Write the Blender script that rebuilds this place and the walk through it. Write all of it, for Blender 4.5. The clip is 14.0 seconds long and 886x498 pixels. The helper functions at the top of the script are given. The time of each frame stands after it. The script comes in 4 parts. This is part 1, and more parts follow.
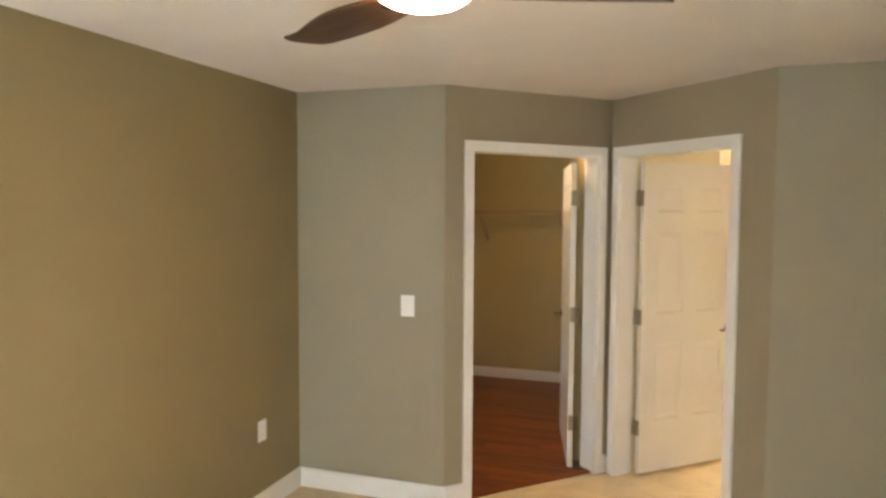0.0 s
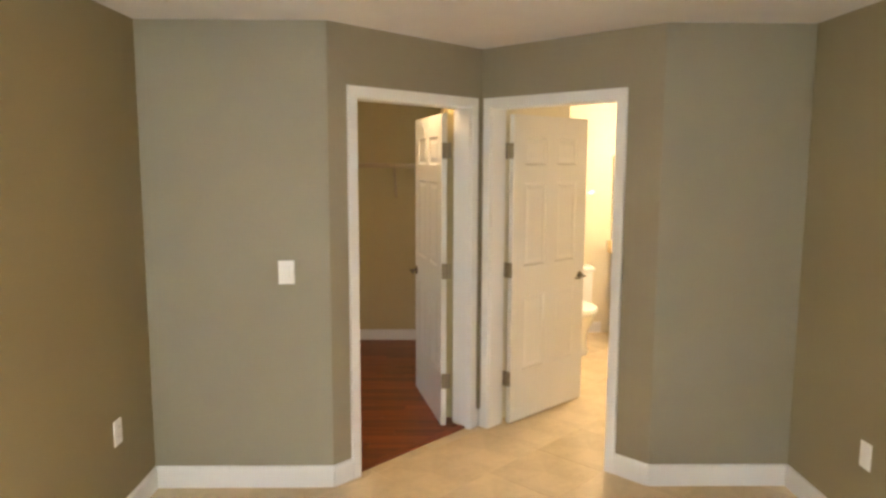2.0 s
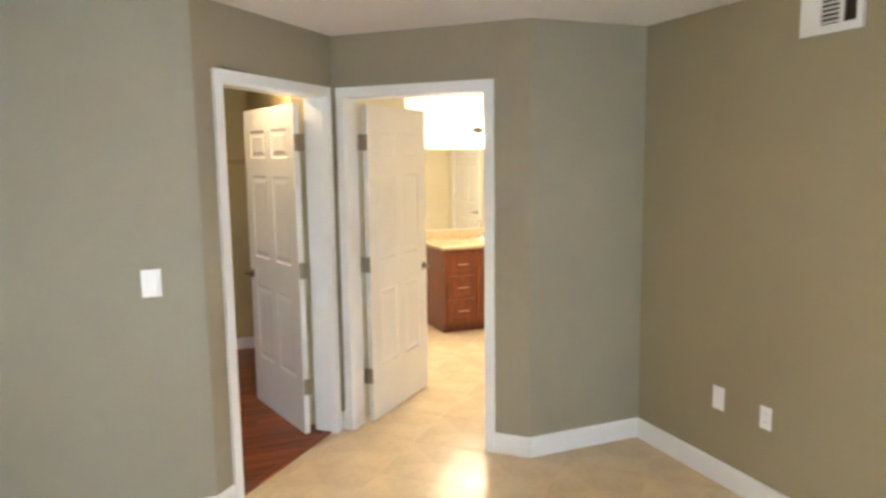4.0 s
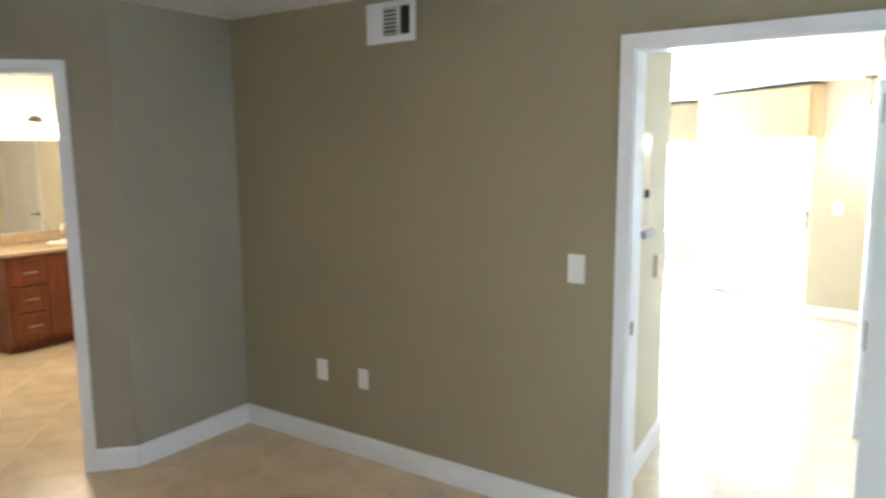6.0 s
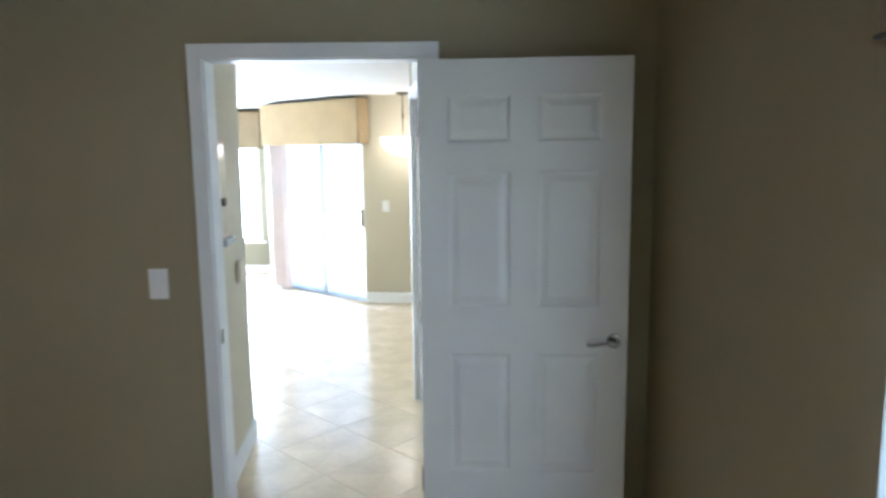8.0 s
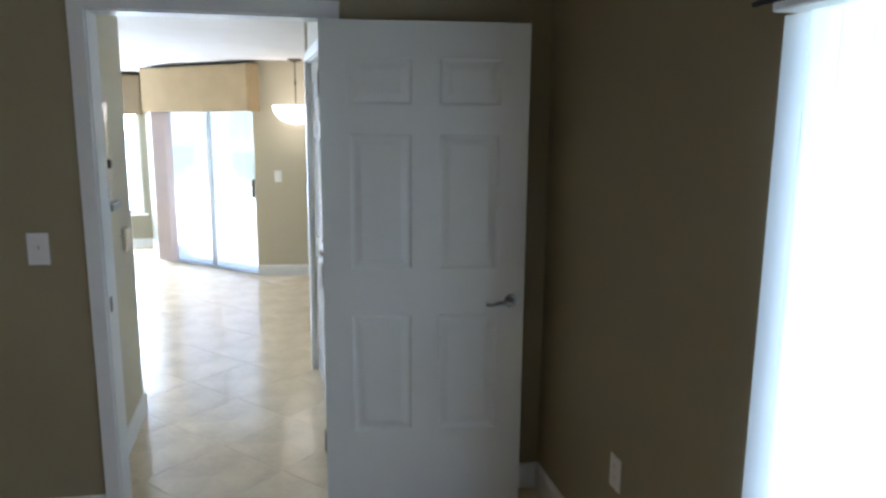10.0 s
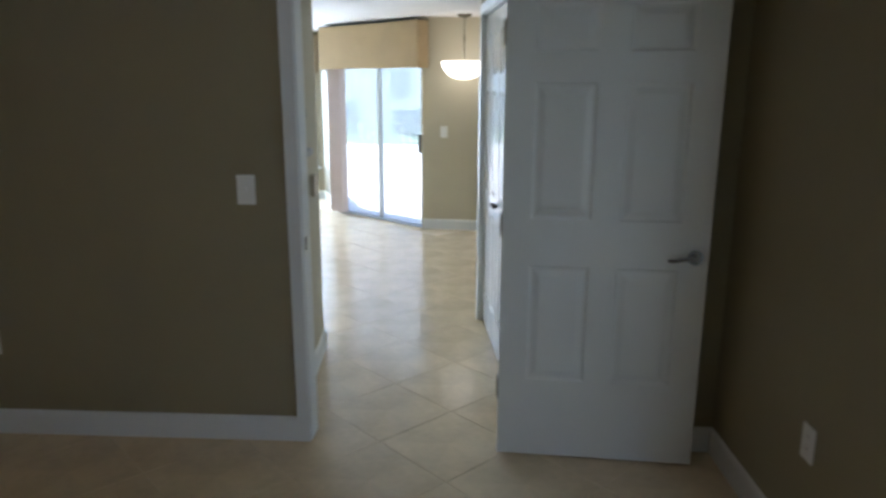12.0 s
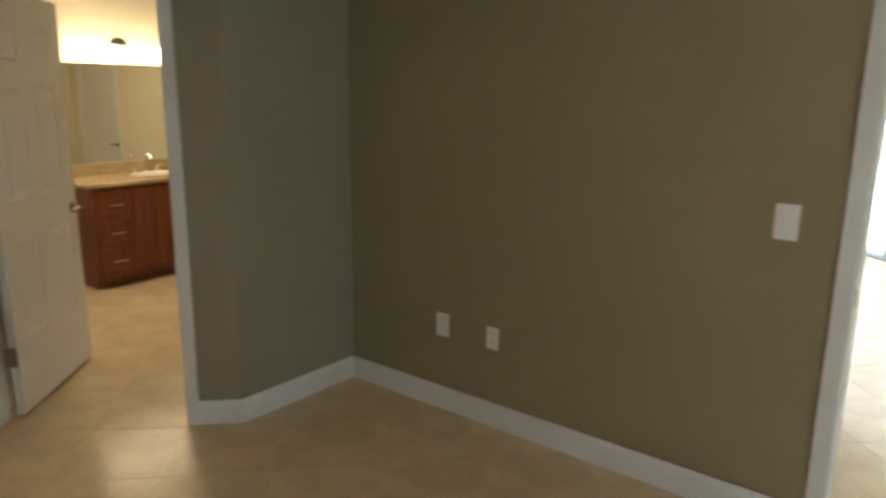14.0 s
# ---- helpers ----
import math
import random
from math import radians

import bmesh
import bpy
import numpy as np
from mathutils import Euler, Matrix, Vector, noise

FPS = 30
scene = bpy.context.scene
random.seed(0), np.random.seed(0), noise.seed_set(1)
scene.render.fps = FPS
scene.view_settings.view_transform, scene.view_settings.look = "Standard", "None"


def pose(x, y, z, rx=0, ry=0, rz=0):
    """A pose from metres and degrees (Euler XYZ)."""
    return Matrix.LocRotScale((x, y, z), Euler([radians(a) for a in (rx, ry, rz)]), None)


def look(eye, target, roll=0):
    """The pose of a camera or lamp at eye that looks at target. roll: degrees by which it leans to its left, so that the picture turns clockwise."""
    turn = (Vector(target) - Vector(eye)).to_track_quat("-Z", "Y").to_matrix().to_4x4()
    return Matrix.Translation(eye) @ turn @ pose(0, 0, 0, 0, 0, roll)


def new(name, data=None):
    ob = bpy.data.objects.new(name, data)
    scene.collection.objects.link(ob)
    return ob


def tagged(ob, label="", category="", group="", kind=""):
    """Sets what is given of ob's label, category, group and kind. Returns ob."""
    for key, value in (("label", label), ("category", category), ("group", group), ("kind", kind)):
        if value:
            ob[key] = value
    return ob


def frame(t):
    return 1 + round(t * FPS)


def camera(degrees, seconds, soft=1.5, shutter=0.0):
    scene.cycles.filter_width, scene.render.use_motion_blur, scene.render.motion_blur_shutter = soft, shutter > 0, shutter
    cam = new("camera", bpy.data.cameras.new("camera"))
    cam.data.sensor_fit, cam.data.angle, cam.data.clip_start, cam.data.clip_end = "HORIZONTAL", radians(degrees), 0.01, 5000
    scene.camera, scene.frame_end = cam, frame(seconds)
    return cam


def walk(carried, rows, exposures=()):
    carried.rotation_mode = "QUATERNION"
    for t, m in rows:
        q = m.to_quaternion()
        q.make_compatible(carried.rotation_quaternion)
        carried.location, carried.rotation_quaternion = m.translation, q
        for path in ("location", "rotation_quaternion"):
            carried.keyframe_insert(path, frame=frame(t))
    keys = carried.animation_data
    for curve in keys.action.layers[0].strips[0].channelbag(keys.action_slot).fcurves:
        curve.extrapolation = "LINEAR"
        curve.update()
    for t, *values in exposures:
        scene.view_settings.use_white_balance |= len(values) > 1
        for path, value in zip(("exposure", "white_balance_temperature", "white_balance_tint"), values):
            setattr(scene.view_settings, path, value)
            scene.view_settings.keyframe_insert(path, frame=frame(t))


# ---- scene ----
cam = camera(65.0, 14.0, soft=2.8, shutter=0.4)
# stops and white balance: the camera closes down as it turns to the bright rooms
EXPOSURES = [
    (0, 3.98, 7700, 20),
    (1, 3.74, 7750, 20),
    (2, 3.98, 7850, 20),
    (4.5, 4.28, 6180, 18),
    (5, 4.2, 6100, 18),
    (6, 3.5, 5900, 17),
    (6.5, 2.98, 5700, 15),
    (7.5, 2.6, 5600, 15),
    (8.5, 2.38, 5550, 16),
    (11, 1.62, 5750, 17),
    (12, 1.42, 5750, 15),
    (12.5, 1.36, 5900, 15),
    (13, 1.58, 6350, 16),
    (13.5, 2.12, 6500, 14),
    (14, 2.52, 7100, 14),
]
PATH = [
    (0, (-1.187, -3.757, 1.759), (-1.835, -1.869, 1.634), 0.3),
    (0.5, (-1.352, -3.729, 1.759), (-1.809, -1.789, 1.587), 0.0),
    (1, (-1.522, -3.686, 1.754), (-1.82, -1.719, 1.55), 0.2),
    (1.5, (-1.723, -3.638, 1.752), (-1.859, -1.656, 1.522), 0.4),
    (2, (-1.936, -3.58, 1.751), (-1.905, -1.596, 1.498), 0.2),
    (2.2, (-2.015, -3.552, 1.749), (-1.919, -1.571, 1.489), 0.1),
    (4.3, (-2.719, -3.311, 1.709), (-1.802, -1.553, 1.448), -0.7),
    (4.5, (-2.752, -3.301, 1.707), (-1.72, -1.608, 1.445), -0.6),
    (5, (-2.774, -3.32, 1.698), (-1.508, -1.793, 1.446), -0.4),
    (5.5, (-2.785, -3.327, 1.692), (-1.309, -2.004, 1.428), -0.7),
    (6, (-2.798, -3.359, 1.687), (-1.154, -2.257, 1.404), -0.4),
    (6.5, (-2.796, -3.371, 1.689), (-1.012, -2.515, 1.403), -0.6),
    (7, (-2.803, -3.362, 1.694), (-0.908, -2.786, 1.412), -0.9),
    (7.5, (-2.847, -3.347, 1.703), (-0.886, -3.066, 1.424), -0.8),
    (8, (-2.866, -3.331, 1.706), (-0.886, -3.356, 1.425), -0.7),
    (8.5, (-2.88, -3.328, 1.704), (-0.914, -3.563, 1.421), 0.0),
    (8.7, (-2.883, -3.325, 1.702), (-0.926, -3.618, 1.416), -0.2),
    (10.8, (-2.904, -3.253, 1.633), (-0.965, -3.552, 1.243), 0.6),
    (11, (-2.904, -3.245, 1.631), (-0.962, -3.499, 1.224), 0.6),
    (11.5, (-2.919, -3.208, 1.619), (-0.971, -3.318, 1.179), 0.6),
    (12, (-2.912, -3.165, 1.61), (-0.968, -3.072, 1.15), 0.2),
    (12.5, (-2.852, -3.087, 1.6), (-0.94, -2.736, 1.129), 0.2),
    (13, (-2.781, -2.949, 1.593), (-0.946, -2.307, 1.127), 0.1),
    (13.5, (-2.718, -2.82, 1.597), (-1.005, -1.892, 1.145), 0.4),
    (14, (-2.635, -2.726, 1.603), (-1.104, -1.517, 1.161), 0.7),
]
walk(cam, [(t, look(eye, target, roll)) for t, eye, target, roll in PATH], EXPOSURES)


# ---------- world, sun, lamps ----------
world = bpy.data.worlds.new("sky_world")
scene.world = world
world.use_nodes = True
wn = world.node_tree
sky = wn.nodes.new("ShaderNodeTexSky")
sky.sky_type = "NISHITA"
sky.sun_disc = False
sky.sun_elevation = radians(83.5)
sky.sun_rotation = radians(-51.3)
wn.nodes["Background"].inputs["Strength"].default_value = 0.15
wn.links.new(sky.outputs[0], wn.nodes["Background"].inputs["Color"])

sun = new("sun", bpy.data.lights.new("sun", "SUN"))
sun.data.energy = 5.0
sun.data.angle = radians(0.5)
sun.data.color = (1.0, 0.96, 0.9)
# the sun stands behind the house, high over the patio
sun.matrix_world = look((-2.5, 2, 28), (0, 0, 0))

sky_lamp = new("window_daylight", bpy.data.lights.new("window_daylight", "AREA"))
sky_lamp.data.shape = "RECTANGLE"
sky_lamp.data.size, sky_lamp.data.size_y = 1.62, 1.95
sky_lamp.data.energy = 8.3
sky_lamp.data.color = (0.78, 0.91, 1.0)
sky_lamp.matrix_world = look((-2.39, -4.445, 1.0), (-2.39, 0, 1.0))

bay_lamp = new("bay_window_daylight", bpy.data.lights.new("bay_window_daylight", "AREA"))
bay_lamp.data.shape = "RECTANGLE"
bay_lamp.data.size, bay_lamp.data.size_y = 3.1, 1.46
bay_lamp.data.energy = 84
bay_lamp.data.color = (0.66, 0.84, 1.0)
bay_lamp.matrix_world = look((7.06, 0.70, 1.23), (0, 0.70, 1.23))

# ---------- materials ----------
def mat(name, color, rough=0.6, metal=0.0, vary=0.06, scale=6.0, fine=120.0, bump=0.0, emit=0.0, spec=0.5, dist=0.002):
    """A principled material with two scales of colour variation and a fine bump."""
    m = bpy.data.materials.new(name)
    m.use_nodes = True
    nt = m.node_tree
    b = nt.nodes["Principled BSDF"]
    b.inputs["Roughness"].default_value = rough
    b.inputs["Metallic"].default_value = metal
    b.inputs["Specular IOR Level"].default_value = spec
    tc = nt.nodes.new("ShaderNodeTexCoord")
    n1 = nt.nodes.new("ShaderNodeTexNoise")
    n1.inputs["Scale"].default_value = scale
    n1.inputs["Detail"].default_value = 4
    n2 = nt.nodes.new("ShaderNodeTexNoise")
    n2.inputs["Scale"].default_value = fine
    n2.inputs["Detail"].default_value = 3
    nt.links.new(tc.outputs["Object"], n1.inputs["Vector"])
    nt.links.new(tc.outputs["Object"], n2.inputs["Vector"])
    add = nt.nodes.new("ShaderNodeMath")
    add.operation = "MULTIPLY_ADD"
    add.inputs[1].default_value = 0.35
    nt.links.new(n2.outputs["Fac"], add.inputs[0])
    nt.links.new(n1.outputs["Fac"], add.inputs[2])
    ramp = nt.nodes.new("ShaderNodeValToRGB")
    ramp.color_ramp.elements[0].position, ramp.color_ramp.elements[1].position = 0.35, 1.0
    ramp.color_ramp.elements[0].color = (*[c * (1 - vary) for c in color], 1)
    ramp.color_ramp.elements[1].color = (*[min(1, c * (1 + vary)) for c in color], 1)
    nt.links.new(add.outputs[0], ramp.inputs[0])
    nt.links.new(ramp.outputs[0], b.inputs["Base Color"])
    rr = nt.nodes.new("ShaderNodeMapRange")
    rr.inputs["To Min"].default_value, rr.inputs["To Max"].default_value = max(0, rough - 0.06), min(1, rough + 0.06)
    nt.links.new(n1.outputs["Fac"], rr.inputs["Value"])
    nt.links.new(rr.outputs[0], b.inputs["Roughness"])
    if bump:
        bp = nt.nodes.new("ShaderNodeBump")
        bp.inputs["Strength"].default_value = bump
        bp.inputs["Distance"].default_value = dist
        nt.links.new(n2.outputs["Fac"], bp.inputs["Height"])
        nt.links.new(bp.outputs[0], b.inputs["Normal"])
    if emit:
        b.inputs["Emission Color"].default_value = (*color, 1)
        b.inputs["Emission Strength"].default_value = emit
    return m


def per_piece(m, amount):
    """Lets every piece differ a little in brightness by Object Info's Random."""
    nt = m.node_tree
    b = nt.nodes["Principled BSDF"]
    src = b.inputs["Base Color"].links[0].from_socket
    info = nt.nodes.new("ShaderNodeObjectInfo")
    mr = nt.nodes.new("ShaderNodeMapRange")
    mr.inputs["To Min"].default_value, mr.inputs["To Max"].default_value = 1 - amount, 1 + amount
    nt.links.new(info.outputs["Random"], mr.inputs["Value"])
    hsv = nt.nodes.new("ShaderNodeHueSaturation")
    nt.links.new(mr.outputs[0], hsv.inputs["Value"])
    nt.links.new(src, hsv.inputs["Color"])
    nt.links.new(hsv.outputs[0], b.inputs["Base Color"])
    return m


def wood_mat(name, dark, light, rough, stretch, axis=0, scale=3.0):
    """Grain bands drawn out along one axis of the object."""
    m = mat(name, light, rough)
    nt = m.node_tree
    b = nt.nodes["Principled BSDF"]
    tc = nt.nodes.new("ShaderNodeTexCoord")
    mp = nt.nodes.new("ShaderNodeMapping")
    s = [scale * stretch] * 3
    s[axis] = scale
    mp.inputs["Scale"].default_value = s
    nz = nt.nodes.new("ShaderNodeTexNoise")
    nz.inputs["Scale"].default_value = 1.0
    nz.inputs["Detail"].default_value = 6
    nz.inputs["Distortion"].default_value = 0.3
    info = nt.nodes.new("ShaderNodeObjectInfo")
    off = nt.nodes.new("ShaderNodeVectorMath")
    off.operation = "MULTIPLY_ADD"
    off.inputs[1].default_value = (37, 17, 11)
    nt.links.new(info.outputs["Random"], off.inputs[0])
    nt.links.new(tc.outputs["Object"], off.inputs[2])
    nt.links.new(off.outputs[0], mp.inputs["Vector"])
    nt.links.new(mp.outputs[0], nz.inputs["Vector"])
    ramp = nt.nodes.new("ShaderNodeValToRGB")
    ramp.color_ramp.elements[0].position, ramp.color_ramp.elements[1].position = 0.3, 0.72
    ramp.color_ramp.elements[0].color, ramp.color_ramp.elements[1].color = (*dark, 1), (*light, 1)
    nt.links.new(nz.outputs["Fac"], ramp.inputs[0])
    nt.links.new(ramp.outputs[0], b.inputs["Base Color"])
    return m


# one bedroom paint, retinted wall by wall for the light falling on it
COOLLIT = mat("cool_lit_wall_paint", (0.296, 0.271, 0.202), 0.62, vary=0.05, scale=1.6, fine=260, bump=0.12)
WARMLIT = mat("warm_lit_wall_paint", (0.300, 0.256, 0.158), 0.62, vary=0.05, scale=1.6, fine=260, bump=0.12)
MIXEDLIT = mat("mixed_lit_wall_paint", (0.292, 0.254, 0.180), 0.62, vary=0.05, scale=1.6, fine=260, bump=0.12)
LAMPLIT = mat("lamplit_wall_paint", (0.252, 0.201, 0.107), 0.62, vary=0.05, scale=1.6, fine=260, bump=0.12)
LIVING = mat("living_paint", (0.53, 0.475, 0.345), 0.62, vary=0.05, scale=1.6, fine=260, bump=0.12)
BATHP = mat("bathroom_paint", (0.72, 0.665, 0.51), 0.55, vary=0.05, scale=1.6, fine=260, bump=0.12)
CLOSET = mat("closet_paint", (0.45, 0.375, 0.205), 0.65, vary=0.05, scale=1.6, fine=260, bump=0.12)
CEIL = mat("ceiling_texture", (0.68, 0.64, 0.60), 0.9, vary=0.05, scale=3, fine=70, bump=0.5, dist=0.004)
TRIM = mat("white_trim_paint", (0.74, 0.74, 0.73), 0.36, vary=0.03, scale=4, fine=90, bump=0.03)
DOORW = mat("white_door_paint", (0.69, 0.685, 0.655), 0.34, vary=0.04, scale=3, fine=160, bump=0.06)
PLATE = mat("white_plastic", (0.80, 0.79, 0.77), 0.35, vary=0.02)
DARK = mat("dark_void", (0.02, 0.018, 0.016), 0.8)
NICKEL = mat("brushed_nickel", (0.23, 0.22, 0.205), 0.25, metal=1.0, vary=0.08, scale=30, fine=300, bump=0.05)
HINGE = mat("satin_nickel_hinge", (0.27, 0.23, 0.165), 0.40, metal=0.85, vary=0.06, scale=30)
CHROME = mat("chrome", (0.75, 0.75, 0.75), 0.08, metal=1.0, vary=0.02)
BRONZE = mat("dark_bronze", (0.10, 0.075, 0.055), 0.35, metal=0.8)
ALU = mat("grey_aluminium", (0.36, 0.37, 0.38), 0.4, metal=0.7, vary=0.05)
TILE = per_piece(mat("beige_ceramic_tile", (0.655, 0.528, 0.350), 0.20, vary=0.19, scale=4.2, fine=24, bump=0.03), 0.05)
GROUT = mat("grout", (0.60, 0.50, 0.35), 0.9, vary=0.12, scale=8, bump=0.3)
PLANK = wood_mat("red_brown_laminate", (0.115, 0.027, 0.009), (0.285, 0.077, 0.025), 0.33, 26, axis=0, scale=1.1)
per_piece(PLANK, 0.28)
CABINET = wood_mat("cherry_cabinet_wood", (0.12, 0.028, 0.010), (0.24, 0.066, 0.024), 0.35, 10, axis=2, scale=3)
GRANITE = mat("speckled_granite", (0.44, 0.33, 0.19), 0.15, vary=0.45, scale=70, fine=240)
BLADE = wood_mat("walnut_fan_blade", (0.045, 0.022, 0.015), (0.10, 0.05, 0.033), 0.4, 12, axis=0, scale=3)
FABRIC = mat("tan_cornice_fabric", (0.42, 0.31, 0.17), 0.9, vary=0.10, scale=4, fine=350, bump=0.4)
# shaded copy of FABRIC for the backlit cornice over the tall window
FABRICSHADE = mat("shaded_tan_cornice_fabric", (0.27, 0.205, 0.13), 0.9, vary=0.10, scale=4, fine=350, bump=0.4)
BROWNFAB = mat("brown_cornice_fabric", (0.20, 0.135, 0.085), 0.9, vary=0.12, scale=4, fine=350, bump=0.4)
WELT_AND_SHADE = mat("black_welt_cord_and_gap_shade", (0.02, 0.018, 0.016), 0.8)
PORC = mat("white_porcelain", (0.84, 0.83, 0.80), 0.08, vary=0.01)
# white wire, its dim closet shade put into the colour as tan
WIRE = mat("shade_tinted_white_wire", (0.38, 0.29, 0.18), 0.4, vary=0.02)
LAMPGLASS = mat("lit_bowl_glass", (1.0, 0.70, 0.40), 0.3, vary=0.01, emit=5.8)
BATHGLASS = mat("lit_vanity_glass", (1.0, 0.86, 0.62), 0.3, vary=0.01, emit=2.3)
BATHFILL = mat("lit_bathroom_fill_glass", (1.0, 0.88, 0.65), 0.3, vary=0.01, emit=7.4)
CLOSETGLASS = mat("lit_closet_glass", (1.0, 0.74, 0.42), 0.3, vary=0.01, emit=5.2)
PENDGLASS = mat("lit_pendant_glass", (1.0, 0.91, 0.76), 0.3, vary=0.01, emit=1.15)
PATIO = mat("patio_concrete", (0.62, 0.60, 0.55), 0.9, vary=0.12, scale=1.5, fine=60, bump=0.3)
LAWN = mat("lawn_grass", (0.10, 0.16, 0.05), 0.95, vary=0.25, scale=1.0, fine=60, bump=0.8, dist=0.03)
LEAF = mat("hedge_leaf", (0.06, 0.15, 0.115), 0.6, vary=0.35, scale=3, fine=30)
STUCCO = mat("pale_stucco", (0.72, 0.67, 0.58), 0.9, vary=0.06, scale=1.0, fine=40, bump=0.4)
ROOF = mat("roof_tile", (0.30, 0.16, 0.10), 0.85, vary=0.2, scale=3, fine=30)
PANE = mat("grey_far_pane", (0.20, 0.25, 0.28), 0.2)

BLIND = bpy.data.materials.new("translucent_blind_vinyl")
BLIND.use_nodes = True
_n = BLIND.node_tree
_p = _n.nodes["Principled BSDF"]
_p.inputs["Base Color"].default_value = (0.86, 0.87, 0.86, 1)
_p.inputs["Roughness"].default_value = 0.5
_t = _n.nodes.new("ShaderNodeBsdfTranslucent")
_t.inputs["Color"].default_value = (0.86, 0.90, 0.92, 1)
_m = _n.nodes.new("ShaderNodeMixShader")
_m.inputs[0].default_value = 0.72
_n.links.new(_p.outputs[0], _m.inputs[1])
_n.links.new(_t.outputs[0], _m.inputs[2])
_n.links.new(_m.outputs[0], _n.nodes["Material Output"].inputs["Surface"])

GLASS = bpy.data.materials.new("clear_window_glass")
GLASS.use_nodes = True
_n = GLASS.node_tree
_g = _n.nodes["Principled BSDF"]
_g.inputs["Base Color"].default_value = (0.985, 0.995, 0.995, 1)
_g.inputs["Roughness"].default_value = 0.0
_g.inputs["Transmission Weight"].default_value = 1.0
_g.inputs["IOR"].default_value = 1.05
# patio glass with the bright outdoor glare mixed in as a translucent haze
HAZED = GLASS.copy()
HAZED.name = "glare_hazed_patio_glass"
_n = HAZED.node_tree
_t = _n.nodes.new("ShaderNodeBsdfTranslucent")
_t.inputs["Color"].default_value = (0.86, 0.93, 0.97, 1)
_z = _n.nodes.new("ShaderNodeTexNoise")
_z.inputs["Scale"].default_value = 3.0
_r = _n.nodes.new("ShaderNodeMapRange")
_r.inputs["To Min"].default_value = 0.23
_r.inputs["To Max"].default_value = 0.33
_x = _n.nodes.new("ShaderNodeMixShader")
_n.links.new(_z.outputs["Fac"], _r.inputs["Value"])
_n.links.new(_r.outputs[0], _x.inputs[0])
_n.links.new(_n.nodes["Principled BSDF"].outputs[0], _x.inputs[1])
_n.links.new(_t.outputs[0], _x.inputs[2])
_n.links.new(_x.outputs[0], _n.nodes["Material Output"].inputs["Surface"])
MIRROR = mat("silvered_mirror", (0.90, 0.92, 0.90), 0.015, metal=1.0, vary=0.0)
MIRROR.node_tree.nodes["Principled BSDF"].inputs["Roughness"].links and MIRROR.node_tree.links.remove(
    MIRROR.node_tree.nodes["Principled BSDF"].inputs["Roughness"].links[0])


# ---------- mesh helpers ----------
def box(bm, x0, x1, y0, y1, z0, z1, bevel=0.0, seg=1):
    """A box, its edges bevelled if asked."""
    r = bmesh.ops.create_cube(bm, size=1.0)
    vs = r["verts"]
    sx, sy, sz = x1 - x0, y1 - y0, z1 - z0
    for v in vs:
        v.co = Vector(((x0 + x1) / 2 + v.co.x * sx, (y0 + y1) / 2 + v.co.y * sy, (z0 + z1) / 2 + v.co.z * sz))
    if bevel:
        es = list({e for v in vs for e in v.link_edges})
        bmesh.ops.bevel(bm, geom=es, offset=min(bevel, 0.45 * min(abs(sx), abs(sy), abs(sz))), segments=seg, profile=0.5, affect="EDGES")
    return bm


def B(*a, **k):
    return box(bmesh.new(), *a, **k)


def cyl(bm, p, q, r, r2=None, seg=16):
    """A capped cylinder or cone from p to q."""
    p, q = Vector(p), Vector(q)
    d = q - p
    m = Matrix.Translation((p + q) / 2) @ d.to_track_quat("Z", "Y").to_matrix().to_4x4()
    bmesh.ops.create_cone(bm, cap_ends=True, segments=seg, radius1=r, radius2=r if r2 is None else r2, depth=d.length, matrix=m)
    return bm


def lathe(bm, prof, seg=32, at=(0, 0, 0), sx=1.0, sy=1.0):
    """Turns a profile of (radius, z) about the z axis."""
    rings = []
    for r, z in prof:
        rings.append([bm.verts.new((at[0] + sx * r * math.cos(2 * math.pi * i / seg), at[1] + sy * r * math.sin(2 * math.pi * i / seg), at[2] + z)) for i in range(seg)])
    for a, b in zip(rings, rings[1:]):
        for i in range(seg):
            bm.faces.new((a[i], a[(i + 1) % seg], b[(i + 1) % seg], b[i]))
    bm.faces.new(rings[0][::-1])
    bm.faces.new(rings[-1])
    bmesh.ops.recalc_face_normals(bm, faces=bm.faces)
    return bm


def prism(bm, pts, z0, z1):
    """An upright prism over a polygon."""
    lo = [bm.verts.new((x, y, z0)) for x, y in pts]
    hi = [bm.verts.new((x, y, z1)) for x, y in pts]
    n = len(pts)
    for i in range(n):
        bm.faces.new((lo[i], lo[(i + 1) % n], hi[(i + 1) % n], hi[i]))
    bm.faces.new(lo[::-1])
    bm.faces.new(hi)
    bmesh.ops.recalc_face_normals(bm, faces=bm.faces)
    return bm


def mesh_of(name, bm, material, smooth=False):
    me = bpy.data.meshes.new(name)
    bm.to_mesh(me)
    bm.free()
    me.materials.append(material)
    if smooth:
        me.shade_smooth()
        me.set_sharp_from_angle(angle=radians(40))
    return me


def part(name, bm, material, parent=None, label="", smooth=False, m=None):
    """One mesh object, under a thing or a part."""
    ob = new(name, mesh_of(name, bm, material, smooth))
    if parent is not None:
        ob.parent = parent
    if m is not None:
        ob.matrix_local = m
    if label:
        ob["label"] = label
    return ob


def thing(name, m, label, category, group="", kind=""):
    """An empty at the base of a thing, to carry its parts."""
    ob = new(name)
    ob.empty_display_size = 0.1
    ob.matrix_world = m
    return tagged(ob, label, category, group, kind)


